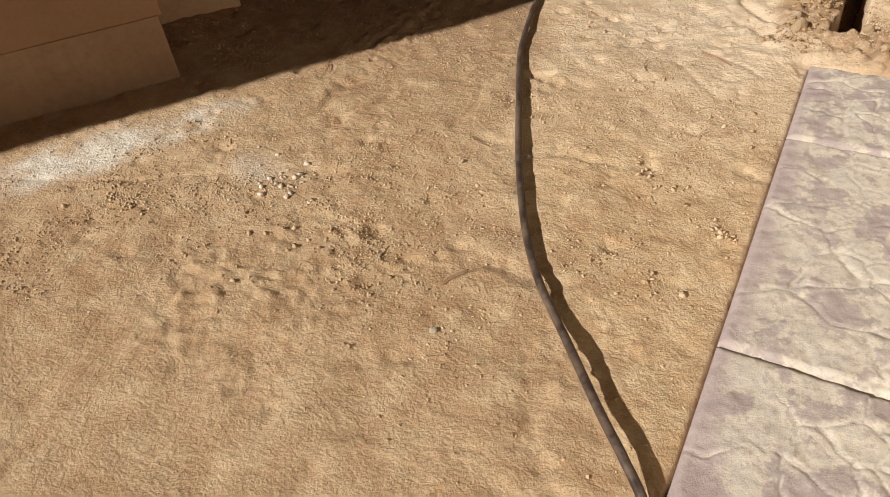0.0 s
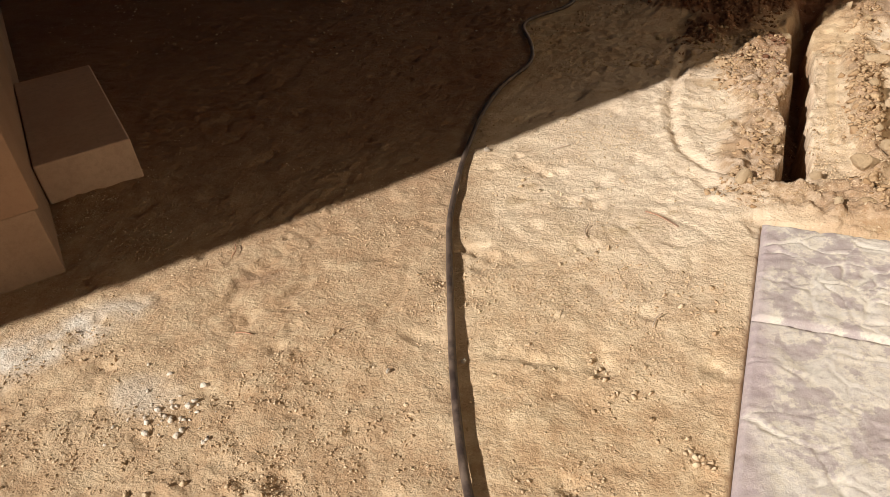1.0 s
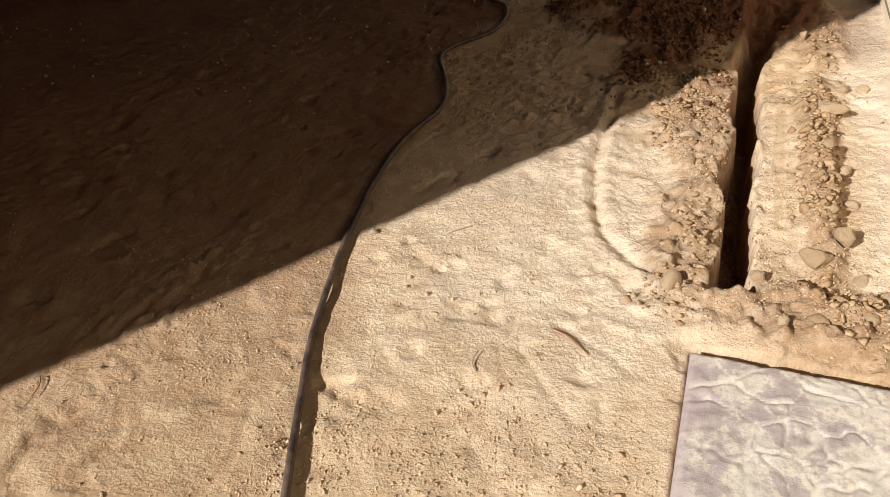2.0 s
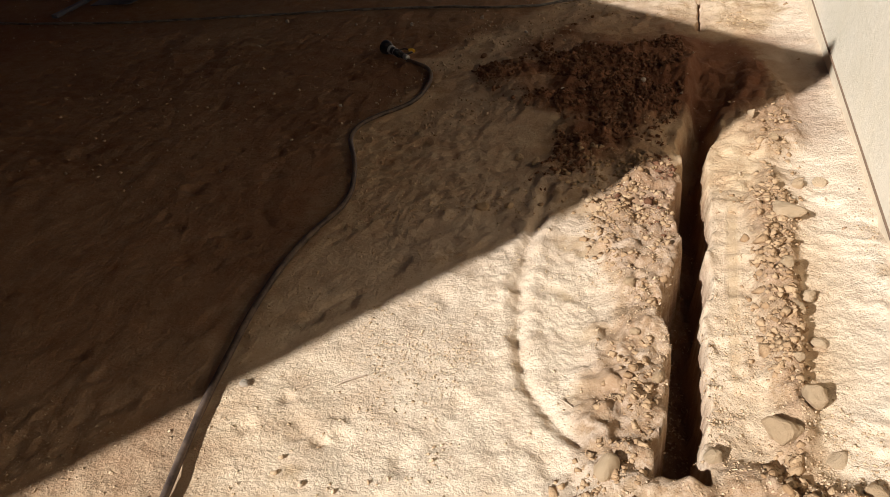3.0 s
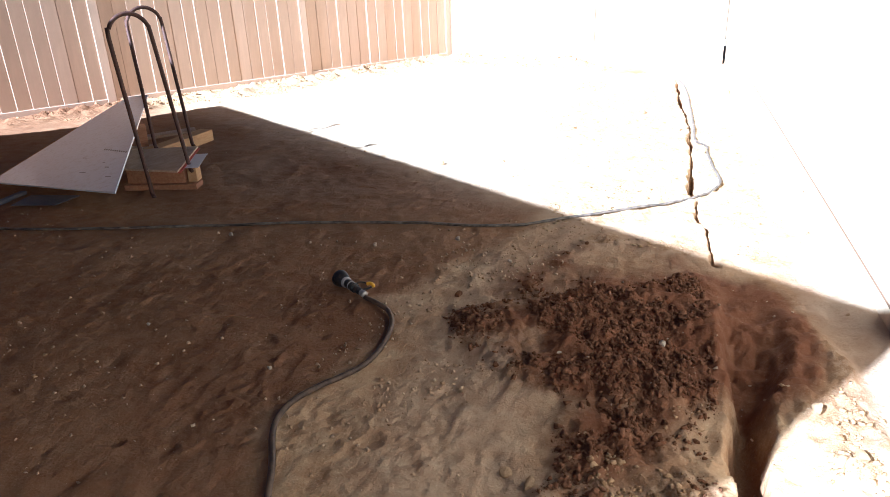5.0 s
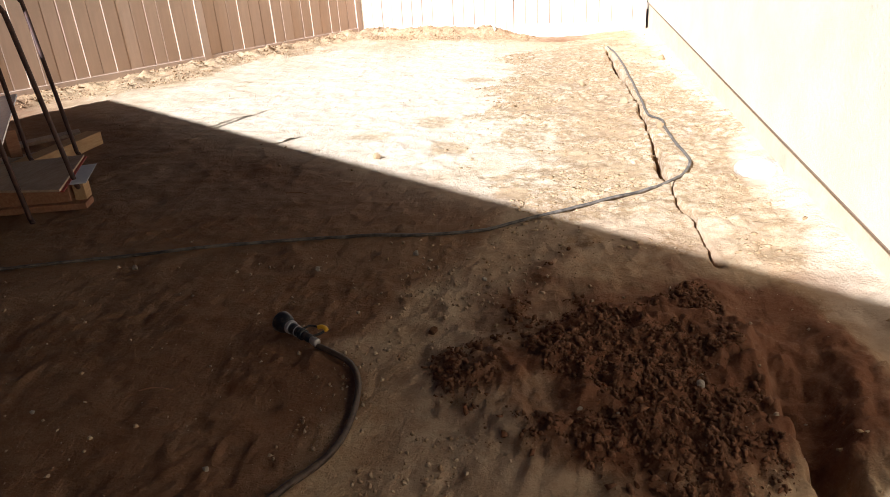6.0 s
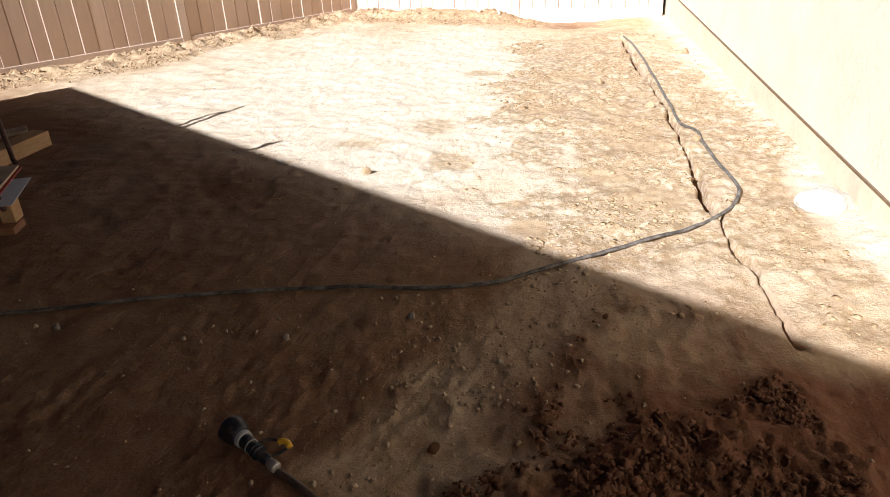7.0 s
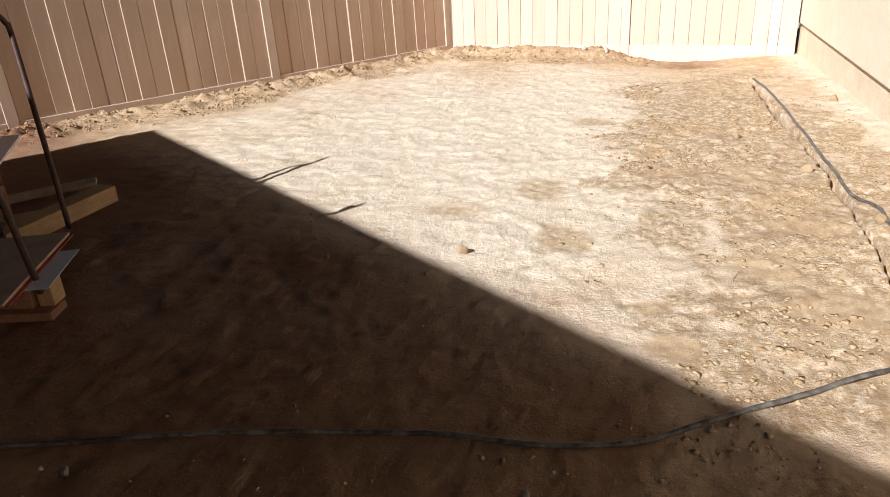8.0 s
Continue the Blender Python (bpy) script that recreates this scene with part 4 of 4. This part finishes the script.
for k, (x, y, s) in enumerate([(-0.77, 4.3, 0.028), (-0.66, 4.32, 0.024), (-0.63, 4.72, 0.03), (-0.72, 4.78, 0.026), (0.36, 4.05, 0.03), (0.42, 3.95, 0.036),
                               (0.38, 3.85, 0.03), (0.44, 3.75, 0.026), (0.36, 3.6, 0.024), (0.46, 4.7, 0.035), (0.38, 5.05, 0.03), (0.3, 5.3, 0.03),
                               (-0.02, 3.45, 0.026), (-0.1, 3.62, 0.022), (-0.14, 3.85, 0.024), (0.5, 3.2, 0.03), (0.3, 3.02, 0.032), (0.2, 2.98, 0.026),
                               (0.44, 3.06, 0.028), (-0.35, 4.4, 0.02), (0.55, 12.4, 0.06), (-0.45, 11.0, 0.05), (-0.1, 10.1, 0.05), (0.1, 9.2, 0.045)]):
    stone("clod", x, y, s, STONE, "broken brown soil clod", 20 + k, 0.75, "clod", 47 * k, 0.25)
for k, (x, y, s) in enumerate([(-1.22, 3.16, 0.019), (-0.81, 1.86, 0.011), (-0.64, 5.5, 0.013), (-0.23, 5.65, 0.022), (-1.01, 1.75, 0.011), (-1.43, 6.79, 0.022),
                               (-1.8, 5.15, 0.014), (-2.6, 5.4, 0.012), 
                               (-0.72, 1.02, 0.012), (-1.9, 6.6, 0.02), (-2.9, 6.6, 0.022), (-1.05, 6.5, 0.016), (-1.7, 15.3, 0.06), (-2.0, 15.35, 0.05)]):
    stone("pebble", x, y, s, PALE_STONE, "pale pebble lying on bare soil", 60 + k, 0.75, "pebble", 31 * k, 0.2)


def scatter(name, count, area, sizes, mat, label, keep, sub, flat=0.7, seed=1, rare=3.5, sink=0.25):
    """Loose bits too many to count, joined as one object."""
    r = np.random.default_rng(seed)
    shapes = []
    for k in range(10):
        bm = lump_mesh(500 + 13 * k + seed, flat, sub)
        vs = np.array([v.co[:] for v in bm.verts])
        bm.verts.index_update()
        fs = np.array([[v.index for v in f.verts] for f in bm.faces])
        bm.free()
        shapes.append((vs, fs))
    x0, x1, y0, y1 = area
    px, py = r.uniform(x0, x1, count), r.uniform(y0, y1, count)
    ok = r.random(count) < keep(px, py)
    ok &= ~((px > -0.06) & (py < 2.9))
    px, py = px[ok], py[ok]
    sz = sizes[0] + (sizes[1] - sizes[0]) * r.random(len(px)) ** rare
    pz = height(px, py)
    ang = r.uniform(0, 6.28, len(px))
    allv, allf, base = [], [], 0
    for i in range(len(px)):
        vs, fs = shapes[i % 10]
        c, s = math.cos(ang[i]), math.sin(ang[i])
        w = np.stack([vs[:, 0] * c - vs[:, 1] * s, vs[:, 0] * s + vs[:, 1] * c, vs[:, 2]], -1) * sz[i]
        allv.append(w + (px[i], py[i], pz[i] + sz[i] * sink))
        allf.append(fs + base)
        base += len(vs)
    v, f = np.vstack(allv), np.vstack(allf)
    me = bpy.data.meshes.new(name)
    me.vertices.add(len(v))
    me.vertices.foreach_set("co", v.ravel())
    me.loops.add(f.size)
    me.loops.foreach_set("vertex_index", f.ravel())
    me.polygons.add(len(f))
    me.polygons.foreach_set("loop_start", np.arange(0, f.size, 3))
    me.update(calc_edges=True)
    me.materials.append(mat)
    return tagged(new(name, me), label, "soil crumbs", kind="stuff")


scatter("grit", 170000, (-2.9, 0.7, 0.6, 4.6), (0.0016, 0.009), PEBBLE, "fine grit strewn over the near soil",
        lambda x, y: (0.06 + sstep(0.15, 0.9, fbm(x, y, 0.5, 6, 5, 0.7))) * sstep(4.6, 3.6, y - 0.4 * x - 0.6) * np.where(x < -1.35, sstep(3.1, 2.3, y), 1.0), 9, 0.75, seed=2, rare=3, sink=0.05)
scatter("gravel", 22000, (-6.0, 0.7, 4.0, 15.5), (0.002, 0.016), GRAVEL, "small pebbles strewn over the far soil",
        lambda x, y: np.clip(0.3 + 0.7 * fbm(x, y, 0.7, 6, 3), 0.05, 1) * (0.25 + 0.75 * sstep(7.6, 6.6, y)), 9, 0.8, seed=3, rare=4.5, sink=0.05)
scatter("path_gravel", 9000, (-1.9, -0.5, 4.6, 7.2), (0.002, 0.017), GRAVEL, "pale small stones on the trodden shaded soil",
        lambda x, y: np.exp(-((x + 1.15 - 0.12 * (y - 6)) / 0.3) ** 2) * sstep(-0.3, 0.7, fbm(x, y, 0.4, 6, 4)), 9, 0.8, seed=12, rare=4, sink=0.1)
# The dry crumbs fade out towards the house shadow, where darkened ones take over.
scatter("dry_spoil", 190000, (-0.9, 0.68, 2.85, 6.2), (0.0018, 0.02), CLOD_SPOIL, "crumbled dry soil dug from the trench",
        lambda x, y: spoil(x, y) * np.where(x > 0.16, sstep(5.6, 5.0, y), (x < -0.02) * sstep(5.2, 3.9, y + 0.5 * fbm(x, y, 0.4, 2))) * sstep(-0.5, 0.5, fbm(x, y, 0.16, 3, 3)) * 0.5, 9, 0.8, seed=4, rare=7, sink=0.1)
# Crumbs in the house shadow, with the shade put into their colour.
scatter("damp_spoil", 190000, (-1.4, 0.0, 3.7, 7.2), (0.002, 0.024), CLOD_DAMP_SHADE, "crumbled damp brown soil dug from the trench, darkened as in shade",
        lambda x, y: sstep(0.25, 0.7, spoil(x, y)) * sstep(3.9, 5.2, y + 0.5 * fbm(x, y, 0.4, 2)) * (x < -0.03) * sstep(-0.6, 0.5, fbm(x, y, 0.2, 3, 3)) * 0.45, 9, 0.8, seed=6, rare=7, sink=0.1)
scatter("trench_clods", 2600, (0.22, 0.52, 2.95, 5.6), (0.004, 0.034), CLOD_SPOIL, "broken dry clods lying along the trench",
        lambda x, y: np.exp(-((x - 0.33 - 0.03 * np.sin(3 * y)) / 0.05) ** 2) * sstep(-0.6, 0.4, fbm(x, y, 0.3, 5, 3)), 11, 0.75, seed=8, rare=3.5, sink=0.1)
scatter("dry_crumbs", 75000, (-1.7, 0.65, 6.7, 14.3), (0.004, 0.026), CLOD_TAN, "dry broken soil lumps along the crack",
        lambda x, y: np.maximum(rough_strip(x, y), 0.015) * (np.abs(x - 0.02) > 0.045) * sstep(-0.45, 0.55, fbm(x, y, 0.3, 4, 4)) * 0.6, 10, 0.42, seed=5, rare=4, sink=0.05)
scatter("fence_clods", 80000, (-8.3, -0.6, 10.0, 16.0), (0.005, 0.04), CLOD_SPOIL, "rough dry clods heaped along the fence foot",
        lambda x, y: (rough_strip(x, y) > 0.3) * np.where(x < -1.0, 0.8, 0.0) * sstep(-0.8, 0.6, fbm(x, y, 0.5, 4, 4)), 9, 0.6, seed=9, rare=4, sink=-0.1)
scatter("pale_chips", 420, (-1.8, -1.38, 1.24, 1.56), (0.003, 0.017), PALE_CHIPS, "small heap of pale mortar chips",
        lambda x, y: np.exp(-(((x + 1.56) / 0.1) ** 2 + ((y - 1.4) / 0.065) ** 2)) + 0.04, 11, 0.8, seed=10, rare=3, sink=0.1)
CLUSTERS = [(-1.25, 1.12, 0.14), (-0.95, 1.08, 0.1), (-1.6, 0.98, 0.13), (-0.42, 1.9, 0.16), (-0.35, 1.45, 0.14), (-0.6, 2.42, 0.12), (-1.32, 1.92, 0.1),
            (-1.08, 2.22, 0.1), (-2.0, 1.05, 0.15), (-0.72, 2.9, 0.14), (-0.2, 2.3, 0.16), (-0.85, 1.6, 0.08), (-1.9, 1.5, 0.1), (-0.15, 1.75, 0.12), (-1.45, 1.2, 0.08)]
scatter("soil_crumbs", 26000, (-2.4, 0.0, 0.8, 3.2), (0.0025, 0.015), PEBBLE, "loose crumbs of soil in small patches",
        lambda x, y: sum(np.exp(-(((x - cx) / cr) ** 2 + ((y - cy) / (0.6 * cr)) ** 2)) for cx, cy, cr in CLUSTERS) * sstep(-0.5, 0.6, fbm(x, y, 0.06, 3, 3)) * 0.9, 9, 0.8, seed=11, rare=4, sink=0.1)


# ---- twigs ----
def twig(x, y, length, turn, bend, seed):
    r = random.Random(seed)
    z = ground_at(x, y) + 0.006
    c, s = math.cos(radians(turn)), math.sin(radians(turn))
    pts = []
    for k in range(4):
        a = (k / 3 - 0.5) * length
        b = bend * math.sin(math.pi * k / 3) + r.uniform(-0.003, 0.003)
        pts.append((x + a * c - b * s, y + a * s + b * c, z + 0.004 * k / 3))
    v, f = tube(smooth_line(pts, 0.012), 0.0022, 6)
    tagged(link_mesh("twig", v, f, PLY if seed % 2 else REDWOOD, None, True), "thin dry twig lying on bare soil", "twig", "dry twigs")


for k, (x, y, length, turn, bend) in enumerate([(-0.76, 1.22, 0.1, 62, 0.006), (-1.02, 1.22, 0.07, 110, 0.004), (-0.38, 2.78, 0.16, -30, 0.01),
                                                (-0.62, 2.62, 0.08, 100, 0.012), (-1.9, 2.15, 0.09, -60, 0.01), (-0.9, 3.25, 0.1, 35, 0.004),
                                                (-1.55, 1.75, 0.06, 10, 0.004), (-0.3, 2.2, 0.07, 75, 0.006), (-2.2, 5.55, 0.14, 5, 0.02),
                                                (-0.7, 8.4, 0.12, 70, 0.01), (-2.4, 7.7, 0.16, -10, 0.02), (-0.25, 3.3, 0.08, -40, 0.004)]):
    twig(x, y, length, turn, bend, k)
